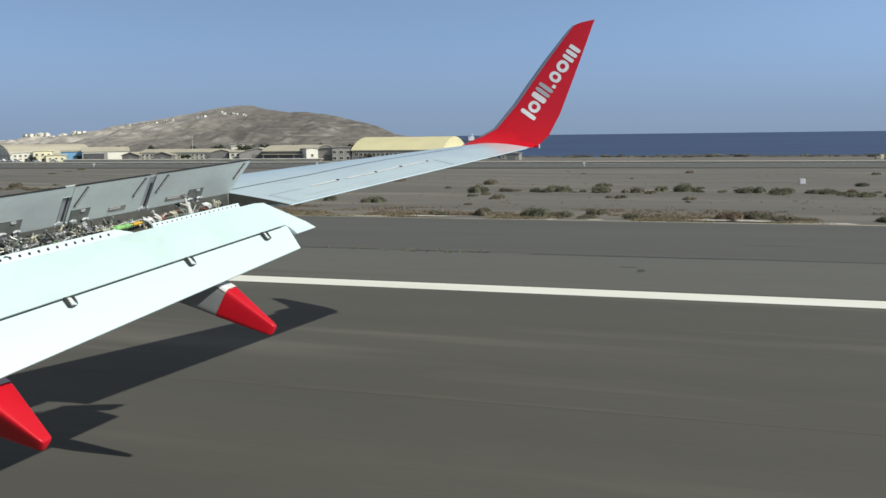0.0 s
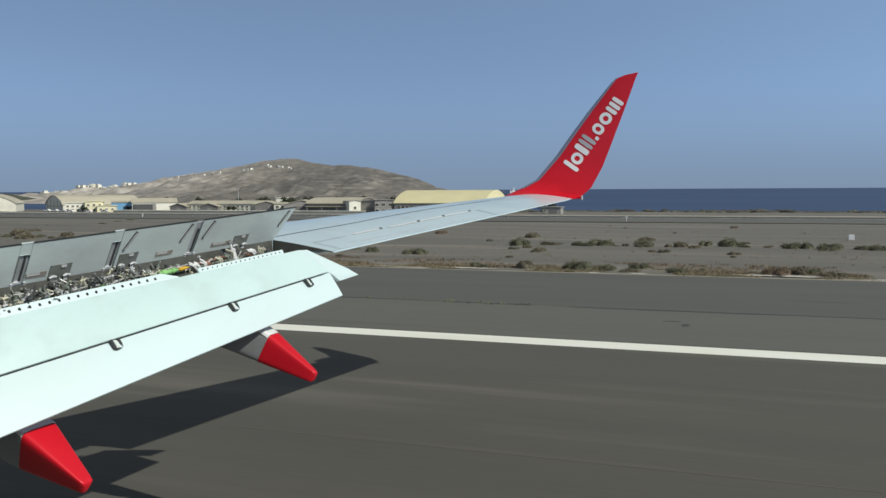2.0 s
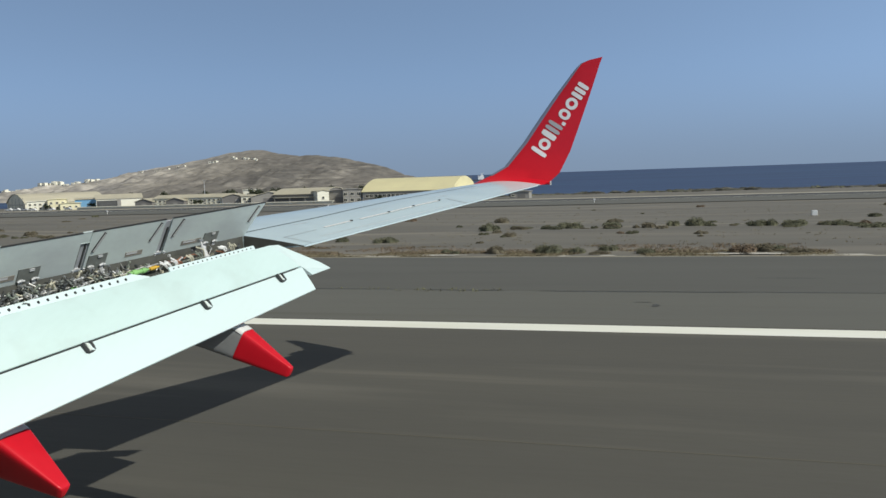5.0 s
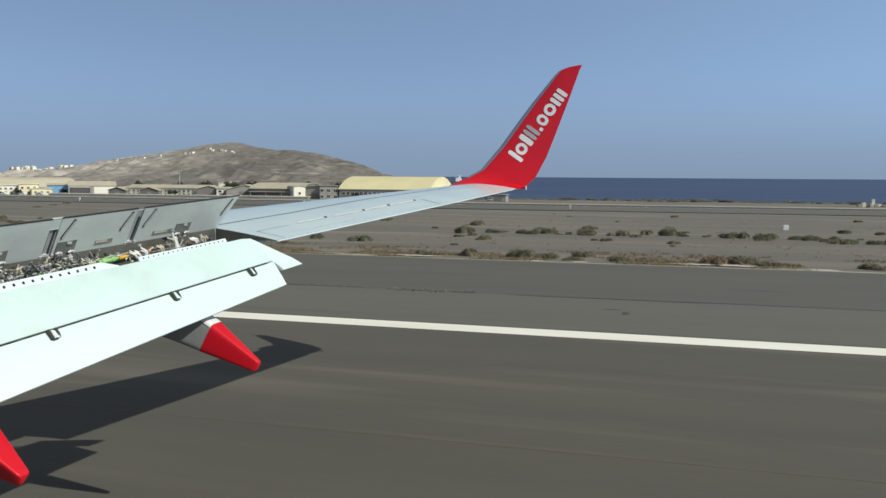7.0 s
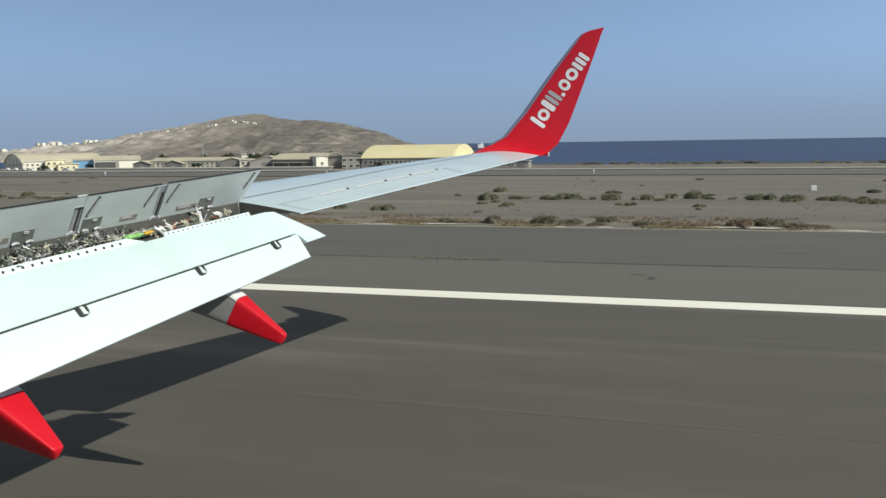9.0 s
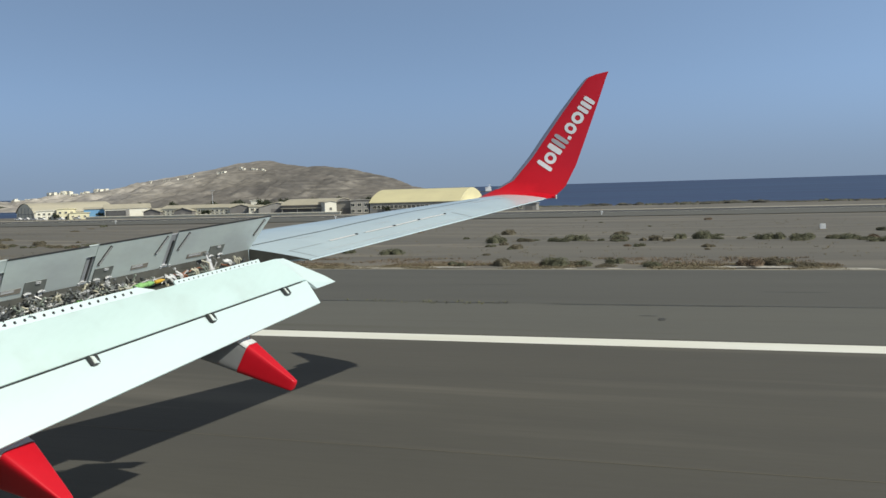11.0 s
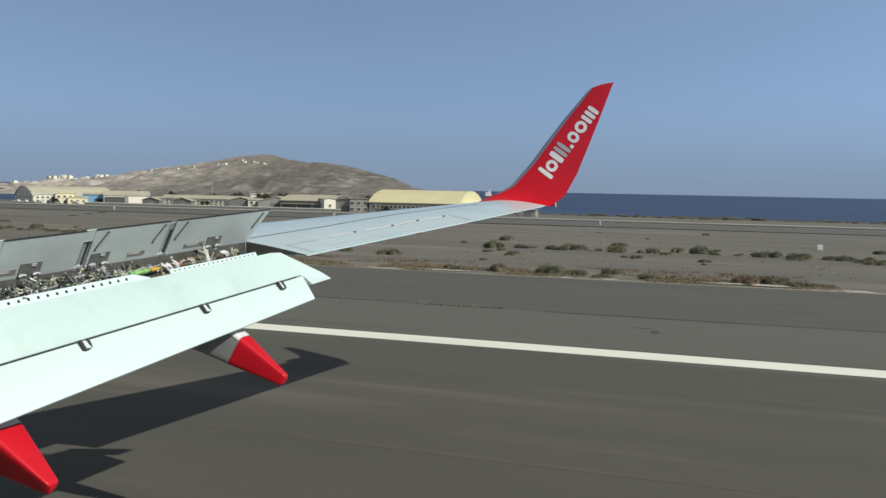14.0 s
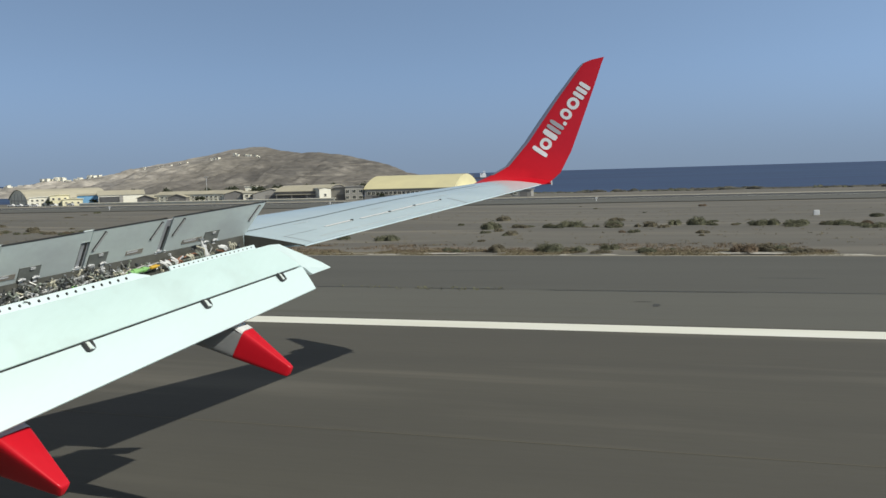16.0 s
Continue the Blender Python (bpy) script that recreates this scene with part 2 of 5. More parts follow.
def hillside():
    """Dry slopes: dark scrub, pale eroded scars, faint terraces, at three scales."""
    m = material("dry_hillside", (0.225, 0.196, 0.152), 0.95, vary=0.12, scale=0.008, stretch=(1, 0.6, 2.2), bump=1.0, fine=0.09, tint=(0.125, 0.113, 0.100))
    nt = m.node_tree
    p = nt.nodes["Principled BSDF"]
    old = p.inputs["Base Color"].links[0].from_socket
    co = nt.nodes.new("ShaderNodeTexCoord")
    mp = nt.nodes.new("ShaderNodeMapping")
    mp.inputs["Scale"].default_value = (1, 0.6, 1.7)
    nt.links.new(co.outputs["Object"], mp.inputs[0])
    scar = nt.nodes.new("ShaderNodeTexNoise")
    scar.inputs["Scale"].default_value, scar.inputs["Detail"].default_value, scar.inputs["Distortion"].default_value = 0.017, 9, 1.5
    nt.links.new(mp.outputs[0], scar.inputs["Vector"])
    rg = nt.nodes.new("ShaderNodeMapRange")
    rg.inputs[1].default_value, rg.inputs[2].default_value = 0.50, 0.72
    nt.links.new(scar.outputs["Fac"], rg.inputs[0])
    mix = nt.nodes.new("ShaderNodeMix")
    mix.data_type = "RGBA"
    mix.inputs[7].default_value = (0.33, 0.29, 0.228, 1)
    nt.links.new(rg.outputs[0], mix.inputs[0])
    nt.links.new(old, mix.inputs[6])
    # paler sandy soil on the western spur, dark broken rock on the cape
    sep = nt.nodes.new("ShaderNodeSeparateXYZ")
    nt.links.new(co.outputs["Object"], sep.inputs[0])
    wob = nt.nodes.new("ShaderNodeMath")
    wob.operation = "MULTIPLY_ADD"
    wob.inputs[1].default_value = 520.0
    nt.links.new(scar.outputs["Fac"], wob.inputs[0])
    nt.links.new(sep.outputs[0], wob.inputs[2])
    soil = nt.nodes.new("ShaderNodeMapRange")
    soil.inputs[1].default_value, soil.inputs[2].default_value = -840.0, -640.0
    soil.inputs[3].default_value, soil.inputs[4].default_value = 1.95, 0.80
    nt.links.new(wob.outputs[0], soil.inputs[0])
    # scrub and boulders
    dots = nt.nodes.new("ShaderNodeTexNoise")
    dots.inputs["Scale"].default_value, dots.inputs["Detail"].default_value = 0.085, 4
    nt.links.new(mp.outputs[0], dots.inputs["Vector"])
    scrub = nt.nodes.new("ShaderNodeMapRange")
    scrub.inputs[1].default_value, scrub.inputs[2].default_value = 0.40, 0.62
    scrub.inputs[3].default_value, scrub.inputs[4].default_value = 1.06, 0.80
    nt.links.new(dots.outputs["Fac"], scrub.inputs[0])
    both = nt.nodes.new("ShaderNodeMath")
    both.operation = "MULTIPLY"
    nt.links.new(soil.outputs[0], both.inputs[0])
    nt.links.new(scrub.outputs[0], both.inputs[1])
    # dull rock tone, greyed further to stand in for distance haze
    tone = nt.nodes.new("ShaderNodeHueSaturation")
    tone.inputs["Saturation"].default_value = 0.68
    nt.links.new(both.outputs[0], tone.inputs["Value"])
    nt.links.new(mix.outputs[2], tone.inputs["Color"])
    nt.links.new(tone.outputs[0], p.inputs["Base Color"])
    for n in nt.nodes:
        if n.bl_idname == "ShaderNodeBump":
            n.inputs["Distance"].default_value = 1.6
    return m


M_HILL = hillside()
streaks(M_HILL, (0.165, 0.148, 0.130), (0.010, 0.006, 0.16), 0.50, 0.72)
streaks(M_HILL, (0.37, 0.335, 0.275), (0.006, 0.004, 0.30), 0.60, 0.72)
M_SEA = material("sea_water", (0.034, 0.058, 0.132), 0.5, vary=0.28, scale=0.010, stretch=(0.25, 1, 1), bump=1.0, fine=0.07, tint=(0.025, 0.044, 0.100))
streaks(M_SEA, (0.045, 0.088, 0.165), (0.0012, 0.009, 1), 0.48, 0.66)
M_SEA.node_tree.nodes["Principled BSDF"].inputs["Specular IOR Level"].default_value = 0.25
M_ROOF = material("tan_sheet_roof", (0.52, 0.475, 0.355), 0.6, vary=0.07, scale=0.15, stretch=(1, 0.4, 1), fine=2, tint=(0.42, 0.39, 0.30))
M_YELLOW = material("pale_yellow_roof", (0.72, 0.66, 0.39), 0.6, vary=0.05, scale=0.12, fine=2, tint=(0.66, 0.60, 0.36))
M_CREAM = material("cream_plaster", (0.78, 0.74, 0.60), 0.7, vary=0.06, scale=0.2, fine=3, tint=(0.64, 0.62, 0.52))
M_WHITEWALL = material("whitewashed_wall", (0.84, 0.81, 0.68), 0.7, vary=0.05, scale=0.2, fine=3)
M_OFFICE = material("pale_yellow_plaster", (0.80, 0.74, 0.50), 0.7, vary=0.05, scale=0.2, fine=3)
M_GREYWALL = material("grey_concrete_wall", (0.33, 0.315, 0.285), 0.8, vary=0.1, scale=0.2, fine=3)
# dark sheet; also stands in for shade inside open hangar fronts
M_DARKWALL = material("dark_sheet_and_interior", (0.203, 0.193, 0.180), 0.8, vary=0.1, scale=0.2, fine=3)
M_BLUEWALL = material("blue_sheet_wall", (0.20, 0.42, 0.66), 0.6, vary=0.06, scale=0.2, fine=3)
M_PINK = material("salmon_plaster", (0.62, 0.42, 0.33), 0.7, vary=0.05, scale=0.2, fine=3)
M_INTERIOR = material("shaded_interior", (0.10, 0.10, 0.10), 0.9, vary=0.15, scale=0.5, fine=5)
M_GLASS = material("dark_window_glass", (0.03, 0.035, 0.04), 0.15, vary=0.1, scale=1, fine=5)
M_CABINET = material("dark_green_cabinet", (0.045, 0.065, 0.052), 0.6, vary=0.1, scale=1, fine=8)
M_OLIVE = material("grey_green_sheet", (0.21, 0.23, 0.17), 0.6, vary=0.1, scale=1, fine=8)
M_MACHINE = material("dark_machine_paint", (0.045, 0.045, 0.05), 0.6, vary=0.15, scale=2, fine=10)


# ---- mesh helpers ----
def part(name, bm, mat, parent=None, label="", smooth=False):
    """Links a bmesh as one mesh object, under parent where one is given."""
    bmesh.ops.recalc_face_normals(bm, faces=bm.faces[:])
    me = bpy.data.meshes.new(name)
    bm.to_mesh(me)
    bm.free()
    me.materials.append(mat)
    if smooth:
        for f in me.polygons:
            f.use_smooth = True
        me.set_sharp_from_angle(angle=radians(40))
    ob = new(name, me)
    if parent:
        ob.parent = parent
    if label:
        tagged(ob, label)
    return ob


def thing(name, label, category, at=(0, 0, 0), turn=0.0, group="", kind=""):
    ob = new(name)
    ob.matrix_basis = pose(*at, 0, 0, turn)
    return tagged(ob, label, category, group, kind)


def box(bm, c, s, m=None, bevel=0.0):
    """A box of size s round c, turned by m about c."""
    r = bmesh.ops.create_cube(bm, size=1.0)
    vs = r["verts"]
    for v in vs:
        v.co = Vector((v.co.x * s[0], v.co.y * s[1], v.co.z * s[2]))
        if m:
            v.co = m @ v.co
        v.co += Vector(c)
    if bevel:
        es = list({e for v in vs for e in v.link_edges})
        bmesh.ops.bevel(bm, geom=es, offset=bevel, segments=2, affect="EDGES")
    return bm


def rod(bm, a, b, r, n=8, r2=None):
    a, b = Vector(a), Vector(b)
    q = (b - a).to_track_quat("Z", "Y").to_matrix()
    r2 = r if r2 is None else r2
    rings = []
    for p, rr in ((a, r), (b, r2)):
        rings.append([bm.verts.new(p + q @ Vector((rr * math.cos(2 * math.pi * i / n), rr * math.sin(2 * math.pi * i / n), 0))) for i in range(n)])
    for i in range(n):
        bm.faces.new((rings[0][i], rings[0][(i + 1) % n], rings[1][(i + 1) % n], rings[1][i]))
    bm.faces.new(rings[0][::-1])
    bm.faces.new(rings[1])
    return bm


def loft(bm, secs, closed=True, cap=True):
    """A skin through sections with the same number of points."""
    rows = [[bm.verts.new(p) for p in s] for s in secs]
    n = len(rows[0])
    for a, b in zip(rows, rows[1:]):
        for i in range(n if closed else n - 1):
            bm.faces.new((a[i], a[(i + 1) % n], b[(i + 1) % n], b[i]))
    if cap and closed:
        bm.faces.new(rows[0][::-1])
        bm.faces.new(rows[-1])
    return bm


def sheet(name, x0, x1, y0, y1, z, mat, label, category, nx=1, ny=1, fn=None, kind="structure"):
    bm = bmesh.new()
    g = [[bm.verts.new((x0 + (x1 - x0) * i / nx, y0 + (y1 - y0) * j / ny, 0)) for j in range(ny + 1)] for i in range(nx + 1)]
    for i in range(nx):
        for j in range(ny):
            bm.faces.new((g[i][j], g[i + 1][j], g[i + 1][j + 1], g[i][j + 1]))
    for v in bm.verts:
        v.co.z = z + (fn(v.co.x, v.co.y) if fn else 0)
    ob = part(name, bm, mat, smooth=fn is not None)
    return tagged(ob, label, category, kind=kind)


def lerp(table, v):
    """The value at v in a table of (key, value) rows."""
    if v <= table[0][0]:
        return table[0][1]
    for (a, p), (b, q) in zip(table, table[1:]):
        if v <= b:
            return p + (q - p) * (v - a) / (b - a)
    return table[-1][1]


def fbm(x, y, s, n=4):
    v, a = 0.0, 1.0
    for i in range(n):
        v += a * noise.noise(Vector((x / s, y / s, i * 7.3)))
        s, a = s * 0.5, a * 0.5
    return v


# ---- ground, runways, sea and hill ----
SLOPE = [(-5000, 0), (42, 0), (172, -2.8), (256, -4.0), (400, -8.0), (600, -12.0), (640, -19.0), (700, -24.0), (5000, -30.0)]


def shore(x):
    return 600 + 14 * noise.noise(Vector((x / 60, 3.1, 0))) + 25 * noise.noise(Vector((x / 300, 9.1, 0)))


def gz(x, y):
    """Height of the land."""
    yy = y if y < 400 else 400 + (y - 400) * 200 / (shore(x) - 400)
    z = lerp(SLOPE, yy)
    if y > 46 and not 168 < y < 262:
        w = min(1, (y - 46) / 20)
        z += w * (0.35 * fbm(x, y, 26, 3) * min(1, abs(y - 212) / 120))
    return z - (0.02 if y < 46 else 0)


bm = bmesh.new()
ys = [-4000, -400, -60, -26, 0, 26, 40, 46] + [50 + 4.5 * i for i in range(30)] + [186, 190, 200, 212, 224, 236, 244] + [252 + 9 * i for i in range(40)] + [620, 640, 670, 720]
ys = sorted(set(ys))
xs = [-4000, -2000, -1200] + [-1000 + 40 * i for i in range(15)] + [-400 + 7 * i for i in range(75)] + [130 + 40 * i for i in range(10)] + [600, 1200, 2200, 4000]
xs = sorted(set(xs))
rows = [[bm.verts.new((x, y, gz(x, y))) for y in ys] for x in xs]
for a, b in zip(rows, rows[1:]):
    for j in range(len(ys) - 1):
        bm.faces.new((a[j], b[j], b[j + 1], a[j + 1]))
tagged(part("ground", bm, M_DIRT, smooth=True), "bare grey-brown volcanic dirt plain beside the runway", "ground", kind="structure")

sheet("runway", -3000, 3000, -23.5, 23.5, 0, M_RUNWAY, "dark grey asphalt runway with faint lengthwise streaks", "runway")
sheet("runway_shoulder", -3000, 3000, 23.5, 40.6, 0, M_SHOULDER, "weathered grey asphalt runway shoulder", "pavement")
sheet("shoulder_repair", -3000, 180, 29.5, 40.4, 0.004, M_PATCH, "newer dark asphalt strip on the shoulder", "pavement")
for side in (1, -1):
    sheet("runway_edge_line", -3000, 3000, side * 22.85 - 0.45, side * 22.85 + 0.45, 0.004, M_LINE, "white painted runway edge line", "road marking")
sheet("runway_centre_line", -3000, 3000, -0.45, 0.45, 0.004, M_LINE, "white painted runway centre line", "road marking")
sheet("shoulder_edge", -3000, 3000, 40.6, 40.95, 0.0, M_PALE, "pale dusty concrete edge of the shoulder", "kerb")

far = lambda x, y: lerp(SLOPE, y) + 0.12
sheet("parallel_runway", -3000, 3000, 210, 241, 0, M_FARWAY, "dark asphalt parallel runway", "runway", 1, 4, far)
for y0, w in ((211.2, 1.1), (238.6, 1.1)):
    sheet("parallel_runway_line", -3000, 3000, y0, y0 + w, 0.05, M_LINE, "white edge line of the parallel runway", "road marking", 1, 1, far)
sheet("parallel_shoulder", -3000, 3000, 241, 256, 0.0, M_PALE, "pale gravel strip beside the parallel runway", "ground", 1, 2, far)
sheet("parallel_shoulder_near", -3000, 3000, 172, 210, 0.0, M_SHOULDER, "grey asphalt shoulder of the parallel runway", "pavement", 1, 3, far)

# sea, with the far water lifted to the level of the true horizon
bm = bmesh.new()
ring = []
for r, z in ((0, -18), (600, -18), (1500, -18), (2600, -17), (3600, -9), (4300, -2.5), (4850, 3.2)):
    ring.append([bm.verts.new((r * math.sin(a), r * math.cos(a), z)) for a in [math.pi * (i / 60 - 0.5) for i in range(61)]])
for a, b in zip(ring[1:], ring[2:]):
    for i in range(60):
        bm.faces.new((a[i], a[i + 1], b[i + 1], b[i]))
for v in [v for v in bm.verts if not v.link_faces]:
    bm.verts.remove(v)
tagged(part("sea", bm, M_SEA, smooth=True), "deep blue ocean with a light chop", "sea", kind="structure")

# the headland: ridge height along x
RIDGE = [(-2100, -10), (-1750, 0), (-1585, 2), (-1564, 7), (-1497, 11), (-1380, 22), (-1312, 30), (-1237, 44), (-1145, 55), (-1060, 68), (-1031, 74), (-984, 77),
         (-946, 74), (-922, 68), (-873, 61), (-824, 60), (-769, 52), (-721, 42), (-668, 30), (-634, 14), (-609, 8), (-589, 2), (-565, -5), (-530, -20), (-480, -26)]


def hz(x, y):
    """Height of the headland."""
    top = lerp(RIDGE, x + 12 * noise.noise(Vector((y / 90, 4, 0))))
    d = (y - 1700) / (520 if y < 1700 else 340)
    fall = max(0.0, 1 - abs(d)) ** 0.85
    h = -26 + (top + 26) * fall
    gul = fbm(x * 1.4, y, 140, 5)
    cut = 1 - abs(noise.noise(Vector((x / 75 + 0.4 * gul, y / 260, 2.0)))) * 2
    return h + (gul * 7 + 9 * abs(fbm(x * 1.6, y * 0.5, 60, 4)) + 2.5 * fbm(x, y, 17, 2) - 3 - 9 * max(0, cut) ** 2) * min(1, fall * 2.2) * (1 - 0.8 * max(0, fall - 0.6) / 0.4)


bm = bmesh.new()
nx, ny = 360, 150
g = [[bm.verts.new((-2100 + 1650 * i / nx, 1150 + 900 * j / ny, 0)) for j in range(ny + 1)] for i in range(nx + 1)]
for i in range(nx):
    for j in range(ny):
        bm.faces.new((g[i][j], g[i + 1][j], g[i + 1][j + 1], g[i][j + 1]))
for v in bm.verts:
    v.co.z = hz(v.co.x, v.co.y)
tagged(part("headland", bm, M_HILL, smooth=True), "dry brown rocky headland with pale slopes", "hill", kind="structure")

# wooded rise beyond the town
bm = bmesh.new()
g = [[bm.verts.new((-2300 + 1010 * i / 90, 1180 + 320 * j / 40, 0)) for j in range(41)] for i in range(91)]
for i in range(90):
    for j in range(40):
        bm.faces.new((g[i][j], g[i + 1][j], g[i + 1][j + 1], g[i][j + 1]))
for v in bm.verts:
    a = max(0.0, 1 - abs((v.co.x + 1760) / 470)) ** 0.7
    b = max(0.0, 1 - abs((v.co.y - 1340) / 160)) ** 0.8
    v.co.z = -26 + 62 * a * b + 3.5 * fbm(v.co.x, v.co.y, 40, 5) * min(1, 3 * a * b)
tagged(part("wooded_rise", bm, M_WOOD, smooth=True), "dark green wooded rise beyond the hangars", "hill", kind="structure")

# ---- the airliner's wing, flaps up to the tip ----
plane = thing("airliner", "white airliner, red winglet, spoilers raised and flaps lowered on a runway", "airplane")


def te(y):
    """Trailing edge of the clean wing."""
    return Vector((-4.60 + 0.239 * (y - 10.93), y, 3.12 + 0.084 * (y - 10.93)))


def le(y):
    return -4.07 - 0.47 * (17.7 - y)


def thick(s, tc):
    return 5 * tc * (0.2969 * s ** 0.5 - 0.126 * s - 0.3516 * s * s + 0.2843 * s ** 3 - 0.1036 * s ** 4)


def skin(y, s, side=1, lift=0.0):
    """A point of the wing's skin at chord fraction s; side 1 above, -1 below."""
    t = te(y)
    ch = t.x - le(y)
    z = t.z + ch * (0.04 * s * (1 - s) + side * thick(s, 0.128)) + lift
    return Vector((le(y) + ch * s, y, z))


def hinge(y):
    return Vector((-5.40 + 0.238 * (y - 10.94), y, 3.24 + 0.075 * (y - 10.94)))


S_STEPS = [0.0, 0.006, 0.02, 0.05, 0.1, 0.17, 0.26, 0.36, 0.47, 0.58, 0.68, 0.78, 0.88, 0.95, 1.0]


def airfoil(y, s_end=1.0):
    up = [skin(y, s * s_end) for s in reversed(S_STEPS)]
    low = [skin(y, s * s_end, -1) for s in S_STEPS[1:]]
    if s_end == 1.0:
        low[-1] = low[-1] + Vector((0, 0, -0.008))
    return up + low


bm = bmesh.new()
loft(bm, [airfoil(10.93 + (17.42 - 10.93) * i / 14) for i in range(15)])
part("outer_wing_skin", bm, M_WING, plane, "light grey painted outer wing skin", smooth=True)
bm = bmesh.new()
secs = []
for i in range(13):
    y = 1.6 + (10.93 - 1.6) * i / 12
    ch = te(y).x - le(y)
    secs.append(airfoil(y, (hinge(y).x - le(y)) / ch))
loft(bm, secs)
part("inner_wing_skin", bm, M_WING, plane, "light grey painted inner wing box", smooth=True)

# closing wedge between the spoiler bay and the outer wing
# rib coloured dark for the shadow under the wing's edge
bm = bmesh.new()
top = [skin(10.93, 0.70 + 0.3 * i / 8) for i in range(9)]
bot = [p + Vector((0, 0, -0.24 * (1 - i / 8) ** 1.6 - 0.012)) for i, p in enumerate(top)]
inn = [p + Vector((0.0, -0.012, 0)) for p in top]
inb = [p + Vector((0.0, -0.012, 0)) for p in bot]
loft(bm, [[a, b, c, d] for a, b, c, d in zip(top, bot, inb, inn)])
part("bay_end_rib", bm, M_BAY, plane, "end rib of the spoiler bay, coloured dark as in shade")


def line_on_wing(name, pts, w, mat, lift=0.003, label=""):
    """A thin proud strip along points (y, s) of the upper skin."""
    bm = bmesh.new()
    for (y0, s0), (y1, s1) in zip(pts, pts[1:]):
        n = 8
        rows = []
        for k in range(n + 1):
            y, s = y0 + (y1 - y0) * k / n, s0 + (s1 - s0) * k / n
            d = w / (te(y).x - le(y)) / 2
            if abs(y1 - y0) < 0.25:
                p, q = skin(y - w / 2, s, 1, lift), skin(y + w / 2, s, 1, lift)
            else:
                p, q = skin(y, s - d, 1, lift), skin(y, s + d, 1, lift)
            rows.append((bm.verts.new(p), bm.verts.new(q)))
        for a, b in zip(rows, rows[1:]):
            bm.faces.new((a[0], a[1], b[1], b[0]))
    return part(name, bm, mat, plane, label)


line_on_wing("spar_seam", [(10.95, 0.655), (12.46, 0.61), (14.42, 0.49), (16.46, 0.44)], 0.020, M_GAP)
line_on_wing("aileron_seam", [(11.1, 0.845), (11.7, 0.838)], 0.008, M_FAIRING)
line_on_wing("aileron_inner_gap", [(11.12, 0.845), (11.10, 0.99)], 0.010, M_FAIRING)
line_on_wing("aileron_outer_gap", [(14.85, 0.77), (14.75, 0.99)], 0.018, M_FAIRING)
line_on_wing("balance_seam", [(11.44, 0.94), (13.04, 0.95), (14.6, 0.96)], 0.010, M_GREYPAINT)
line_on_wing("outer_rib_seam", [(16.0, 0.55), (16.9, 0.55)], 0.02, M_GREYPAINT)
for a, b, s0, s1 in ((11.88, 12.42, 0.83, 0.82), (12.62, 13.26, 0.82, 0.81), (13.30, 13.91, 0.81, 0.79), (13.95, 14.61, 0.79, 0.78)):
    line_on_wing("aileron_seal", [(a, s0), (b, s1)], 0.042, M_WHITE, 0.006, "white gap seal strip")
    bm = bmesh.new()
    box(bm, skin(b + 0.03, s1 - 0.003, 1, 0.008), (0.04, 0.03, 0.016), bevel=0.004)
    part("seal_end_clip", bm, M_GAP, plane)
for y, s in ((11.9, 0.68), (13.4, 0.68), (15.0, 0.66)):
    line_on_wing("access_panel_edge", [(y - 0.14, s), (y + 0.14, s)], 0.012, M_GREYPAINT)
bm = bmesh.new()
rows = [[skin(y, 1.0) + Vector((0.012, 0, dz)) for dz in (0.004, -0.014)] + [skin(y, 1.0) + Vector((-0.02, 0, dz)) for dz in (-0.014, 0.004)] for y in (10.94, 12.5, 14, 15.5, 17.3)]
loft(bm, rows)
part("trailing_edge_strip", bm, M_WING, plane, "pale grey trailing edge strip")

# winglet: leading edge x, z; trailing edge x, z; y; lean of the section
WL = [(-4.386, 3.660, -3.060, 3.655, 17.383, 2),
      (-4.289, 3.737, -2.993, 3.667, 17.607, 14),
      (-4.113, 3.829, -2.926, 3.710, 17.744, 32),
      (-3.816, 4.003, -2.760, 3.869, 17.830, 54),
      (-3.455, 4.456, -2.571, 4.260, 17.941, 70),
      (-3.186, 4.845, -2.415, 4.691, 17.992, 77),
      (-2.880, 5.264, -2.194, 5.304, 18.034, 80),
      (-2.555, 5.668, -2.044, 5.739, 18.060, 81),
      (-2.448, 5.797, -2.011, 5.844, 18.068, 81),
      (-2.366, 5.873, -1.981, 5.916, 18.072, 81),
      (-2.215, 5.925, -1.958, 5.971, 18.075, 81)]


def winglet_section(row, s0=0.0, s1=1.0, n=11, grow=0.0):
    x0, z0, x1, z1, y, lean = row
    ch = x1 - x0
    nrm = Vector((0, -math.sin(radians(lean)), math.cos(radians(lean))))
    up, low = [], []
    for i in range(n):
        s = s0 + (s1 - s0) * (i / (n - 1)) ** 1.6
        c = Vector((x0 + ch * s, y, z0 + (z1 - z0) * s))
        h = ch * thick(s, 0.085) + 0.003 + grow
        up.append(c + nrm * h)
        low.append(c - nrm * h)
    return up[::-1] + low


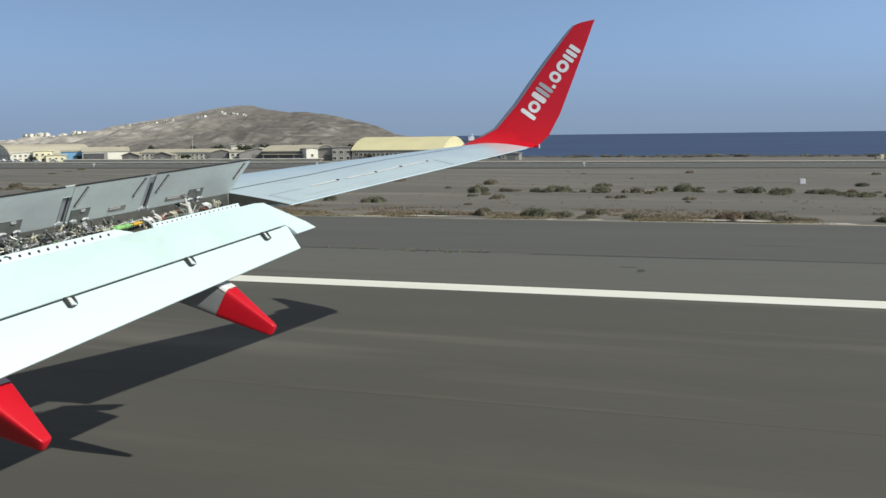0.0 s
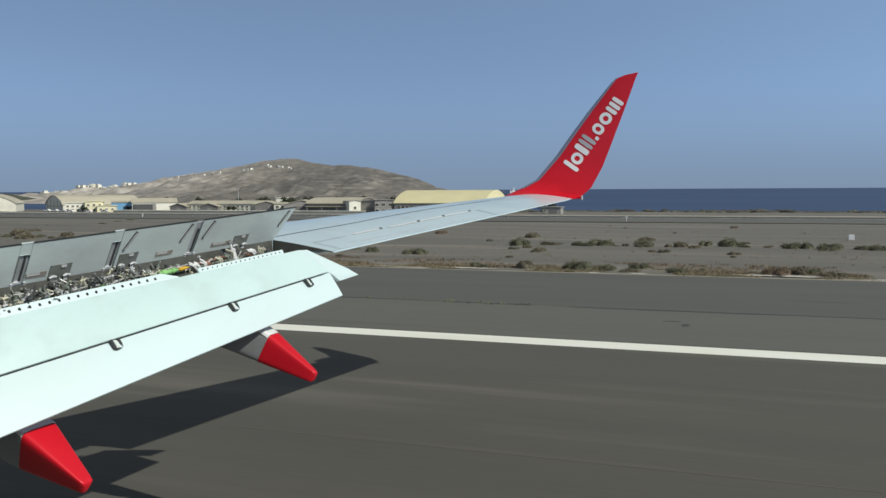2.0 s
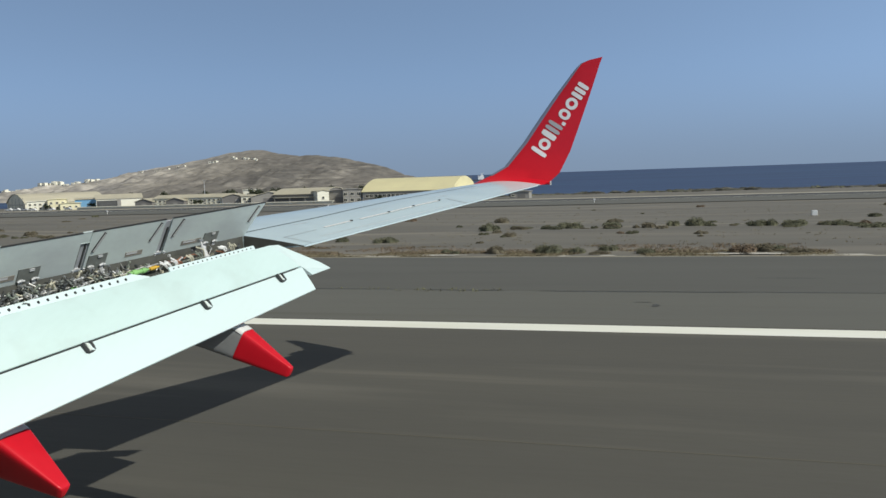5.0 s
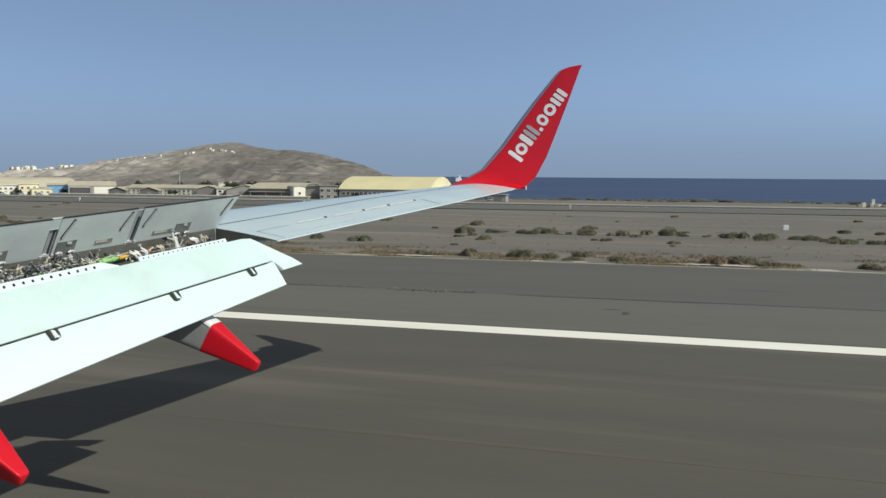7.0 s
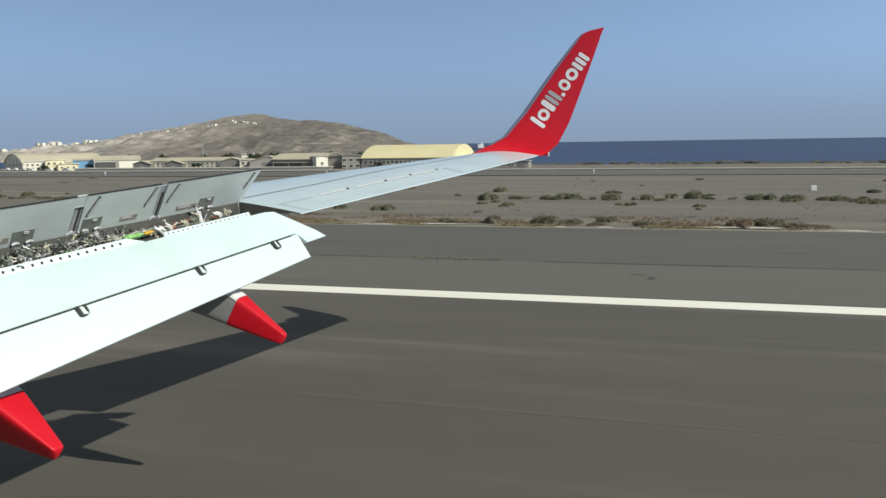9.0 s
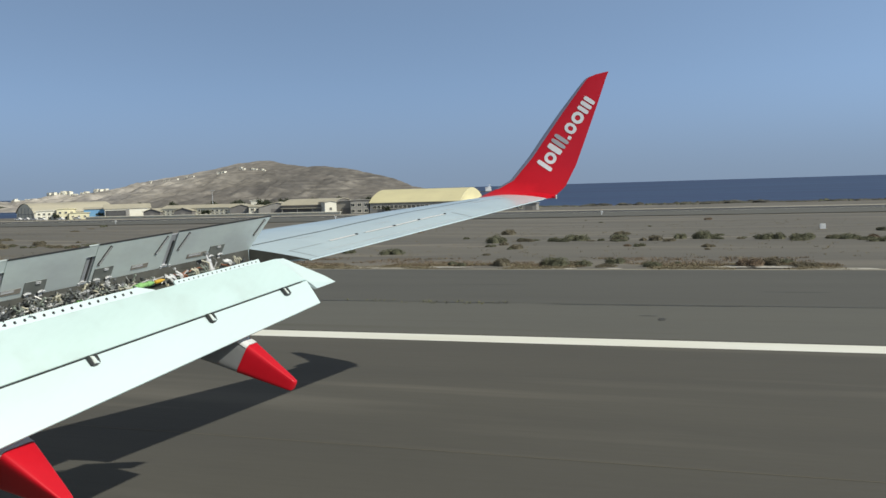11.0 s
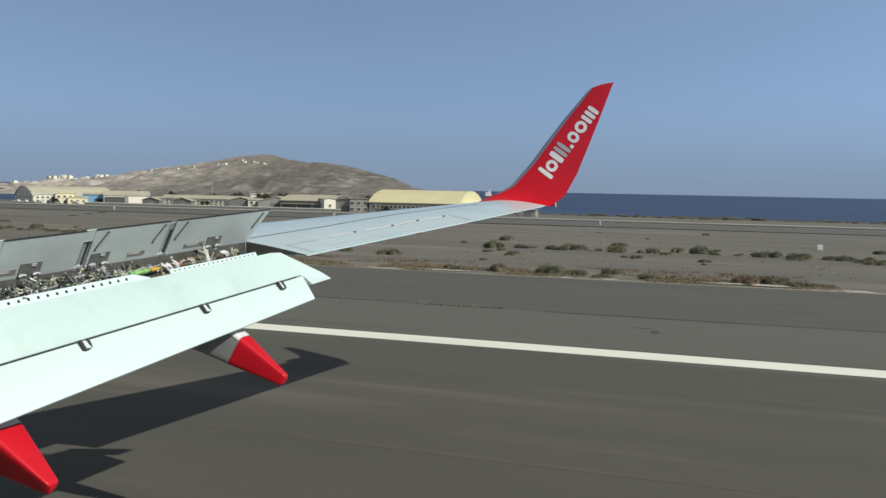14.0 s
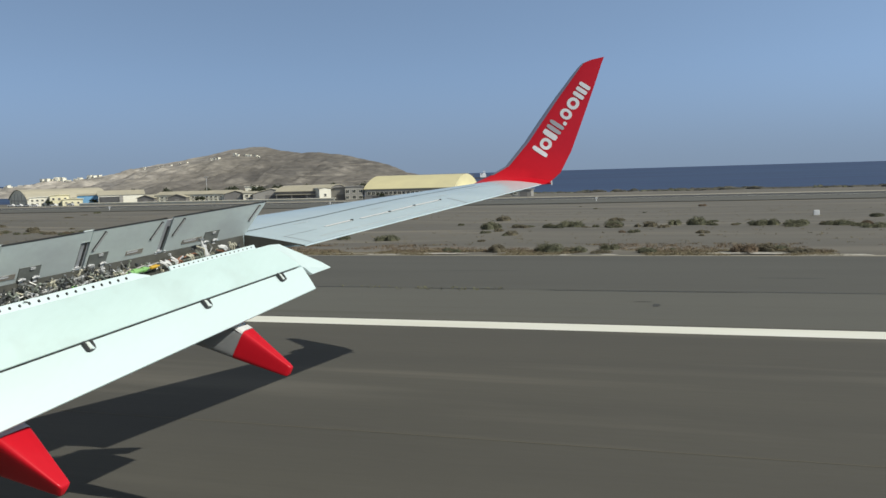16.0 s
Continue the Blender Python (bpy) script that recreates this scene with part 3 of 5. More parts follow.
bm = bmesh.new()
loft(bm, [winglet_section(r) for r in WL])
winglet = part("winglet", bm, M_RED, plane, "upswept glossy red winglet", smooth=True)
bm = bmesh.new()
loft(bm, [winglet_section(r, 0.0, s, 7, 0.0025) for r, s in zip(WL[2:], (0.08, 0.075, 0.09, 0.10, 0.12, 0.13, 0.12, 0.10, 0.06))])
part("leading_edge", bm, M_SILVER, winglet, "bare metal winglet leading edge", smooth=True)
bm = bmesh.new()
box(bm, (-2.99, 17.67, 3.675), (0.15, 0.06, 0.04), bevel=0.012)
part("tip_fitting", bm, M_RED, winglet)
bm = bmesh.new()
box(bm, (-2.905, 17.67, 3.678), (0.02, 0.04, 0.08), bevel=0.006)
part("tail_light", bm, M_WHITE, winglet, "white navigation light lens")


SKIN = bvhtree.BVHTree.FromPolygons([v.co for v in winglet.data.vertices], [tuple(f.vertices) for f in winglet.data.polygons])


def face_y(x, z):
    """y of the winglet's inboard face at x, z."""
    spot = SKIN.ray_cast(Vector((x, 10, z)), Vector((0, 1, 0)))[0]
    return spot.y if spot else 17.7


def decal(name, a, b, w, h, mat, hole=0.0, rnd=0.45):
    """A flat rounded mark on the inboard face: a along the line of marks, b across it."""
    base, along = Vector((-3.165, 0, 4.235)), Vector((0.915, 0, 1.31)).normalized()
    across = Vector((-along.z, 0, along.x))
    bm = bmesh.new()
    n = 28
    rings = []
    for k in ((1.0, hole) if hole else (1.0, 0.55, 0.12)):
        ring = []
        for i in range(n):
            t = 2 * math.pi * i / n
            cx = math.copysign(abs(math.cos(t)) ** rnd, math.cos(t)) * w / 2 * k
            cy = math.copysign(abs(math.sin(t)) ** rnd, math.sin(t)) * h / 2 * k
            p = base + along * (a + w / 2 + cx) + across * (b + cy)
            p.y = face_y(p.x, p.z) - 0.006
            ring.append(bm.verts.new(p))
        rings.append(ring)
    for r, q in zip(rings, rings[1:]):
        for i in range(n):
            bm.faces.new((r[i], r[(i + 1) % n], q[(i + 1) % n], q[i]))
    if not hole:
        bm.faces.new(rings[-1])
    part(name, bm, mat, winglet)


at = 0.0
for w, h, b, hole, mat, rnd in ((0.08, 0.33, 0.01, 0, M_LOGO_WHITE, 0.4), (0.21, 0.23, 0.0, 0.45, M_LOGO_WHITE, 0.9), (0.105, 0.30, 0.03, 0, M_LOGO_WHITE, 0.4),
                                (0.075, 0.31, 0.03, 0, M_LOGO_GREY, 0.6), (0.075, 0.31, 0.03, 0, M_LOGO_GREY, 0.6), (0.065, 0.07, -0.085, 0, M_LOGO_WHITE, 0.4), (0.19, 0.23, 0.0, 0.45, M_LOGO_WHITE, 0.9),
                                (0.22, 0.23, 0.0, 0.45, M_LOGO_WHITE, 0.95), (0.075, 0.23, 0.0, 0, M_LOGO_WHITE, 0.45), (0.075, 0.23, 0.0, 0, M_LOGO_WHITE, 0.45), (0.075, 0.23, 0.0, 0, M_LOGO_WHITE, 0.45)):
    decal("emblem_shape", at, b, w, h, mat, hole, rnd)
    at += w + 0.028


# ---- flaps ----
def fs(y):
    """Front edge of the main flap."""
    return Vector((-4.94 - 0.332 * (10.35 - y), y, 3.128 - 0.117 * (10.35 - y)))


def fm(y):
    """Seam between main and aft flap."""
    return Vector((-4.57 - 0.30 * (10.85 - y), y, 2.91 - 0.146 * (10.85 - y)))


def ft(y):
    """Trailing edge of the aft flap."""
    return Vector((-4.40 - 0.28 * (10.74 - y), y, 2.63 - 0.183 * (10.74 - y)))


def bowed(a, b, bow, n):
    d = b - a
    up = Vector((-d.z, 0, d.x)).normalized()
    if up.z < 0:
        up = -up
    return [a + d * (i / n) + up * (4 * bow * (i / n) * (1 - i / n)) for i in range(n + 1)]


bm = bmesh.new()
secs = []
for ya, yb in ((4.2, 4.2), (6, 6), (7.5, 7.5), (8.5, 8.5), (9.5, 9.5), (10.1, 10.2), (10.57, 10.77)):
    a, b = fs(ya), fm(yb)
    up = bowed(a, b, 0.030 if yb < 10.0 else 0.012, 10)
    nose = [a + Vector((-0.10, 0, -0.05)), a + Vector((-0.12, 0, -0.12)), a + Vector((-0.02, 0, -0.20))]
    low = [up[-1] + Vector((-0.004, 0, -0.008)), b + Vector((-0.2, 0, -0.07))]
    secs.append(up + low + nose[::-1])
loft(bm, secs)
# flat outer tip of the main flap
edge = [fs(10.57), Vector((-4.849, 10.757, 3.147)), Vector((-4.488, 11.110, 2.903)), Vector((-4.390, 11.170, 2.830)), Vector((-4.500, 10.900, 2.781)), Vector((-4.560, 10.810, 2.868)), fm(10.77)]
tip = bmesh.new()
loft(tip, [edge, [p + Vector((-0.03, -0.01, -0.012)) for p in edge]])
# lighter copy of the paint makes up for weaker sun on the tip
part("flap_tip", tip, M_AFT, plane, "pointed white outer tip of the main flap")
flap = part("main_flap", bm, M_FLAP, plane, "white painted main flap lowered behind the wing", smooth=True)
bm = bmesh.new()
secs = []
for y, yt in ((4.2, 4.2), (6, 6), (7.5, 7.5), (8.5, 8.5), (9.5, 9.5), (10.2, 10.2), (10.79, 10.757)):
    a, b = fm(y) + Vector((0.012, 0, -0.020)), ft(yt)
    up = bowed(a, b, 0.015 if y < 10.5 else 0.003, 6)
    secs.append(up + [b + Vector((-0.01, 0, -0.012)), a + (b - a) * 0.5 + Vector((-0.06, 0, -0.05)), a + Vector((-0.07, 0, -0.06)), a + Vector((-0.04, 0, -0.005))])
loft(bm, secs)
aft = part("aft_flap", bm, M_AFT, plane, "white painted aft flap", smooth=True)
# solid filler; the shade of the open slot is put into its colour
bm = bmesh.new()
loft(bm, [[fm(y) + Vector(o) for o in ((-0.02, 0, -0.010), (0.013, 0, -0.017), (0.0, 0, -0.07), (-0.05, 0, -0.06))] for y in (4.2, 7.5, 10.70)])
part("flap_slot", bm, M_GAP, aft, "filler strip coloured as the shaded slot between the flap segments")
for y in (10.43, 9.41, 8.12, 6.75):
    a, b = fm(y), ft(y)
    d = (b - a).normalized()
    m = Matrix((Vector((d.x, 0, d.z)), Vector((0, 1, 0)), Vector((-d.z, 0, d.x)))).transposed()
    bm = bmesh.new()
    box(bm, a + d * 0.060 + m.col[2] * 0.006, (0.082, 0.050, 0.020), m, 0.008)
    clip = part("hinge_cover", bm, M_COVER, aft, "pale grey hinge cover on the flap seam")
    # dark proud rims stand in for the shaded slot round the cover
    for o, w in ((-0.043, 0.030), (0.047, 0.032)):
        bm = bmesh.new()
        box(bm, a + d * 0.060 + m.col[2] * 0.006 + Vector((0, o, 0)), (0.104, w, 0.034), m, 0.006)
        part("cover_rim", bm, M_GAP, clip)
    bm = bmesh.new()
    box(bm, a + d * 0.110 + m.col[2] * 0.005 + Vector((0, 0.004, 0)), (0.022, 0.092, 0.028), m, 0.006)
    part("cover_rim", bm, M_GAP, clip)

# perforated strips along the flap's front edge
for y0, y1, ny, up, r, first, last in ((9.29, 10.37, 18, Vector((-0.022, 0, 0.044)), 0.008, 9.34, 10.32), (6.5, 9.06, 28, Vector((-0.036, 0, 0.068)), 0.0145, 6.56, 8.82)):
    bm = bmesh.new()
    ends = (y0, y1 - 0.16, y1) if y1 < 10 else (y0, y1)
    secs = []
    for y in ends:
        k = 0.12 if y == y1 and y1 < 10 else 1.0
        a = fs(y) + Vector((0.005, 0, 0.0))
        secs.append([a, a + up * k, a + up * k + Vector((-0.012, 0, -0.004)), a + Vector((-0.012, 0, -0.01))])
    loft(bm, secs)
    strip = part("perforated_strip", bm, M_AFT, plane, "white perforated edge strip")
    for k in range(ny):
        y = first + (last - first) * k / (ny - 1)
        p = fs(y) + Vector((0.006, 0, 0)) + up * 0.5
        nv = Vector((0.9, 0, 0.5)).normalized()
        # proud black disc; the shade inside the hole is painted
        bm = bmesh.new()
        rod(bm, p - nv * 0.004, p + nv * 0.003, r, 10)
        part("lightening_hole", bm, M_DARK, strip)

# ---- spoilers ----
CH = 0.455
AFT = Vector((0.947 * math.cos(radians(57)), -0.322 * math.cos(radians(57)), math.sin(radians(57))))


def spoiler(y0, y1, first, slot_at, recess_at, gap):
    """One raised panel; slot_at and recess_at are fractions of its length, gap the half width of the slits beside it."""
    p0, p1 = hinge(y0), hinge(y1)
    u = (p1 - p0).normalized()
    w = u.cross(AFT).normalized()
    if w.x < 0:
        w = -w
    ln = (p1 - p0).length

    def at(a, v, o):
        return p0 + u * a + AFT * v + w * o
    m = Matrix((u, AFT, w)).transposed()
    bm = bmesh.new()
    g0, g1 = gap, ln - gap
    skew = 0.03
    loft(bm, [[at(g0 + skew * k, v, o) for v, o in ((0.0, 0.0), (CH, 0.0), (CH + 0.004, -0.012), (0.0, -0.04))] if k == 0 else
              [at(g1 + (0.17 * v / CH if first else 0), v, o) for v, o in ((0.0, 0.0), (CH, 0.0), (CH + 0.004, -0.012), (0.0, -0.04))] for k in (0, 1)])
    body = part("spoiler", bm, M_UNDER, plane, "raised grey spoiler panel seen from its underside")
    bm = bmesh.new()
    loft(bm, [[at(g, v, o) for v, o in ((CH - 0.002, 0.003), (CH + 0.005, 0.003), (CH + 0.005, -0.013), (CH - 0.002, -0.013))] for g in (g0, g1 + (0.17 if first else 0))])
    part("edge_seal", bm, M_DARK, body, "black rubber edge seal")
    for a in (0.15, ln - (0.02 if first else 0.15)) if y0 > 8.5 else ():
        bm = bmesh.new()
        box(bm, at(a, CH * 0.70, 0.004), (0.019, CH * 0.50, 0.010), m @ Matrix.Rotation(radians(-24), 3, "Z"), 0.003)
        bar = part("side_seal", bm, M_DARK, body)
        bm = bmesh.new()
        box(bm, at(a, CH * 0.70, 0.008), (0.006, CH * 0.47, 0.008), m @ Matrix.Rotation(radians(-24), 3, "Z"), 0.002)
        part("seal_rib", bm, M_GREYPAINT, bar)
    a = ln * slot_at
    bm = bmesh.new()
    box(bm, at(a, CH * 0.20, 0.0), (ln * 0.21, 0.050, 0.008), m, 0.002)
    slot = part("slot_frame", bm, M_SLOT, body)
    bm = bmesh.new()
    box(bm, at(a - 0.03, CH * 0.225, 0.003), (ln * 0.13, 0.022, 0.006), m, 0.002)
    part("slot_cover", bm, M_GREYPAINT, slot)
    a = ln * recess_at
    bm = bmesh.new()
    # raised block; the shade inside the recess is put into its grey
    box(bm, at(a, CH * 0.185, 0.004), (0.21, CH * 0.37, 0.010), m, 0.003)
    bay = part("actuator_recess", bm, M_RECESS, body, "actuator recess, a raised block in shaded grey")
    for da in (-0.07, 0.07):
        bm = bmesh.new()
        rod(bm, at(a + da - 0.034, CH * 0.085, 0.022), at(a + da, CH * 0.115, 0.026), 0.010, 10)
        rod(bm, at(a + da, CH * 0.115, 0.026), at(a + da + 0.034, CH * 0.095, 0.022), 0.010, 10)
        box(bm, at(a + da, CH * 0.05, 0.012), (0.030, 0.06, 0.014), m, 0.005)
        part("lug", bm, M_GREYPAINT, bay)
    bm = bmesh.new()
    box(bm, at(a + 0.02, CH * 0.335, 0.012), (0.045, 0.016, 0.012), m, 0.003)
    part("latch", bm, M_GREYPAINT, bay)
    # gap filler, its dark slot strip and ledge, and the hinge arms beside the panel
    bm = bmesh.new()
    box(bm, at(0.01, CH * 0.465, -0.030), (0.15, CH * 0.87, 0.014), m, 0.003)
    part("gap_filler", bm, M_TINPLATE, body, "bare metal gap filler")
    # dark strip stands in for a shaded slot in the filler
    bm = bmesh.new()
    box(bm, at(0.022, CH * 0.40, -0.019), (0.012, CH * 0.66, 0.012), m, 0.003)
    part("gap_rib", bm, M_GAP, body)
    bm = bmesh.new()
    box(bm, at(-0.040, CH * 0.36, -0.019), (0.010, CH * 0.55, 0.010), m, 0.003)
    part("gap_ledge", bm, M_RECESS, body)
    if not first:
        bm = bmesh.new()
        box(bm, at(0.012, CH * 0.862, -0.014), (0.120, CH * 0.272, 0.012), m, 0.003)
        part("gap_plate", bm, M_UNDER, body)
    bm = bmesh.new()
    box(bm, at(-0.012, 0.024, -0.012), (0.085, 0.012, 0.014), m, 0.003)
    part("gap_tab", bm, M_GREYPAINT, body, "grey tab across the gap")
    for da in (-0.062, 0.062):
        bm = bmesh.new()
        box(bm, at(da, -0.006, 0.004), (0.013, 0.065, 0.018), m, 0.004)
        rod(bm, at(da - 0.010, -0.03, 0.012), at(da + 0.010, -0.03, 0.012), 0.009, 10)
        part("hinge_arm", bm, M_GREYPAINT, body)


for k, (y0, y1, sl, rc, gp) in enumerate(((9.68, 10.97, 0.315, 0.53, 0.042), (8.71, 9.68, 0.64, 0.19, 0.05), (7.80, 8.71, 0.17, 0.42, 0.055), (6.85, 7.80, 0.64, 0.30, 0.06), (5.9, 6.85, 0.20, 0.47, 0.06))):
    spoiler(y0, y1, k == 0, sl, rc, gp)

# ---- linkages, pipes and actuators in the open bay ----
rng = random.Random(7)


def bay_point(y, f, dz):
    """A point between spoiler hinge (f=0) and flap front (f=1), dz above the flap's front edge."""
    a, b = hinge(y), fs(y)
    return Vector((a.x + (b.x - a.x) * f, y, b.z + dz))


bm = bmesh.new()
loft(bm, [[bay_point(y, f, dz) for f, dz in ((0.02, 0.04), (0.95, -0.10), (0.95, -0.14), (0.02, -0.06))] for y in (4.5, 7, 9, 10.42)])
part("bay_floor", bm, M_BAY, plane, "spoiler bay floor with its shade painted in")
# dark sheet added over the spar so that the bay reads as shaded
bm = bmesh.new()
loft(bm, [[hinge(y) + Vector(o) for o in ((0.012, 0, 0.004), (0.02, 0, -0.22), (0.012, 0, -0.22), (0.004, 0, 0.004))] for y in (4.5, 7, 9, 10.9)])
part("rear_spar_web", bm, M_BAY, plane, "dark sheet over the spar, painted as the shaded bay")


def linkage(y, f, dz):
    p = bay_point(y, f, dz)
    q = p + Vector((rng.uniform(-0.08, 0.06), rng.uniform(-0.10, 0.10), rng.uniform(0.0, 0.07)))
    bm = bmesh.new()
    rod(bm, p, q, rng.uniform(0.005, 0.010))
    rod(bm, q + Vector((0, -0.010, 0)), q + Vector((0, 0.014, 0)), 0.013, 10)
    box(bm, p, (0.03, 0.026, 0.03), bevel=0.004)
    part("linkage", bm, rng.choice((M_STEEL, M_LOOM, M_STEEL, M_GREYPAINT, M_PRIMER, M_GAP)), plane)


def bracket(y, f, dz):
    p = bay_point(y, f, dz)
    bm = bmesh.new()
    box(bm, p, (0.05, rng.uniform(0.02, 0.05), rng.uniform(0.03, 0.07)), Matrix.Rotation(rng.uniform(-0.6, 0.6), 3, "X"), 0.007)
    rod(bm, p + Vector((0.03, -0.025, 0.02)), p + Vector((0.03, 0.03, 0.03)), 0.010)
    rod(bm, p + Vector((0.02, 0, 0.02)), p + Vector((0.03, 0.01, 0.06)), 0.006)
    part("bracket", bm, rng.choice((M_STEEL, M_PRIMER, M_GAP, M_GAP, M_RECESS, M_LOOM, M_STEEL, M_GREYPAINT)), plane)


def wires(y, f, dz, n, spread, lean, mat, r=0.0055):
    """A fan of bent tubes that rises from one clamp."""
    p = bay_point(y, f, dz)
    for j in range(n):
        bm = bmesh.new()
        a = p + Vector((rng.uniform(-0.02, 0.02), spread * (j - n / 2) / n, 0))
        tip = a + Vector(lean) * rng.uniform(0.75, 1.1) + Vector((0, spread * 0.3 * (j - n / 2) / n, 0))
        mid = (a + tip) * 0.5 + Vector((0.015, 0, rng.uniform(0.005, 0.02)))
        rod(bm, a, mid, r, 6)
        rod(bm, mid, tip, r, 6)
        part("wire", bm, mat, plane)


def actuator(y, f, top):
    """An upright spoiler actuator: body, collars, rod end, fork and hoses."""
    p = bay_point(y, f, -0.05)
    q = p + Vector((-0.11, 0.05, top))
    d = (q - p).normalized()
    bm = bmesh.new()
    rod(bm, p, p + (q - p) * 0.62, 0.030, 14)
    rod(bm, p + (q - p) * 0.12, p + (q - p) * 0.2, 0.038, 14)
    rod(bm, p + (q - p) * 0.55, p + (q - p) * 0.66, 0.036, 14)
    rod(bm, p + (q - p) * 0.62, q, 0.013, 10)
    body = part("spoiler_actuator", bm, M_GREYPAINT, plane, "grey hydraulic spoiler actuator", smooth=True)
    bm = bmesh.new()
    rod(bm, q + Vector((0, -0.035, 0)), q + Vector((0, 0.035, 0)), 0.020, 12)
    part("rod_end", bm, M_STEEL, body, smooth=True)
    for o in (-0.045, 0.045):
        bm = bmesh.new()
        c = p + d * 0.06 + Vector((0.01, o, 0))
        rod(bm, c, c + Vector((0.02, o * 0.8, 0.07)), 0.008, 8)
        rod(bm, c + Vector((0.02, o * 0.8, 0.07)), c + Vector((-0.05, o * 1.6, 0.10)), 0.008, 8)
        part("hose", bm, M_STEEL if o > 0 else M_LOOM, body)


for y, f, top in ((10.06, 0.45, 0.21), (8.73, 0.45, 0.20), (8.06, 0.45, 0.20), (7.0, 0.45, 0.20)):
    actuator(y, f, top)
# crowded inner half of the bay
for k in range(300):
    y = 6.7 + 2.25 * k / 299 + rng.uniform(-0.03, 0.03)
    f, dz = rng.uniform(0.1, 0.85), rng.uniform(-0.05, 0.085)
    kind = rng.random()
    if kind < 0.36:
        linkage(y, f, dz)
    elif kind < 0.72:
        bracket(y, f, dz)
    else:
        wires(y, f, dz, 4, 0.07, (rng.uniform(-0.08, 0.04), rng.uniform(-0.10, 0.04), rng.uniform(0.03, 0.08)), rng.choice((M_LOOM, M_STEEL, M_STEEL, M_GAP, M_PRIMER, M_RECESS)))
for k in range(110):
    y = 6.9 + 2.0 * k / 109
    (bracket if k % 2 else linkage)(y, rng.uniform(0.1, 0.45), rng.uniform(0.02, 0.11))
# open outer half, with a few bundles
for k in range(30):
    y = 9.0 + 1.5 * k / 29
    (linkage if k % 3 else bracket)(y, rng.uniform(0.15, 0.7), rng.uniform(-0.08, 0.01))
for k in range(34):
    y = 8.55 + 0.75 * k / 33
    (linkage if k % 2 else bracket)(y, rng.uniform(0.15, 0.5), rng.uniform(-0.02, 0.075))
wires(9.50, 0.60, -0.01, 5, 0.10, (-0.03, -0.09, 0.075), M_WHITE, 0.008)
wires(9.58, 0.62, -0.01, 4, 0.08, (-0.02, -0.07, 0.09), M_WHITE, 0.008)
wires(9.66, 0.58, -0.02, 4, 0.09, (-0.04, -0.05, 0.045), M_RUST, 0.010)
wires(9.78, 0.60, -0.01, 5, 0.10, (-0.02, -0.06, 0.08), M_LOOM, 0.007)
wires(9.92, 0.55, -0.01, 4, 0.10, (-0.02, -0.05, 0.09), M_PRIMER, 0.007)
wires(10.26, 0.55, -0.02, 4, 0.10, (-0.03, -0.10, 0.04), M_RUST, 0.010)
wires(10.24, 0.60, 0.01, 5, 0.11, (-0.02, -0.10, 0.06), M_WHITE, 0.008)
wires(10.38, 0.55, -0.01, 3, 0.06, (-0.01, -0.03, 0.08), M_LOOM, 0.007)
wires(9.36, 0.55, 0.0, 4, 0.12, (-0.02, 0.12, 0.04), M_STEEL, 0.009)
wires(8.92, 0.60, 0.0, 4, 0.08, (-0.02, -0.03, 0.10), M_WHITE, 0.006)
for f, dz, r, mat, y0, y1 in ((0.30, 0.02, 0.012, M_STEEL, 6.6, 9.5), (0.42, -0.02, 0.010, M_PRIMER, 6.6, 10.4), (0.55, 0.06, 0.009, M_STEEL, 7.7, 9.2), (0.36, 0.03, 0.008, M_RUST, 9.6, 10.0)):
    bm = bmesh.new()
    secs = []
    for k in range(15):
        q = bay_point(y0 + (y1 - y0) * k / 14, f, dz + rng.uniform(-0.015, 0.02))
        secs.append([q + Vector((r * math.cos(t), 0, r * math.sin(t))) for t in [math.pi * i / 3 for i in range(6)]])
    loft(bm, secs)
    part("hydraulic_line", bm, mat, plane)
for y0, y1, r, mat, nm in ((9.00, 9.20, 0.023, M_GREEN, "green_actuator"), (9.04, 9.09, 0.031, M_GREEN, "green_actuator"), (9.15, 9.18, 0.029, M_GREEN, "green_actuator"), (9.24, 9.32, 0.020, M_AMBER, "amber_valve"), (8.40, 8.50, 0.016, M_GREEN, "green_actuator")):
    bm = bmesh.new()
    rod(bm, bay_point(y0, 0.62, 0.040), bay_point(y1, 0.62, 0.040), r, 14)
    rod(bm, bay_point(y0 - 0.03, 0.62, 0.040), bay_point(y1 + 0.03, 0.62, 0.040), r * 0.5, 10)
    part(nm, bm, mat, plane, nm.replace("_", " "), smooth=True)


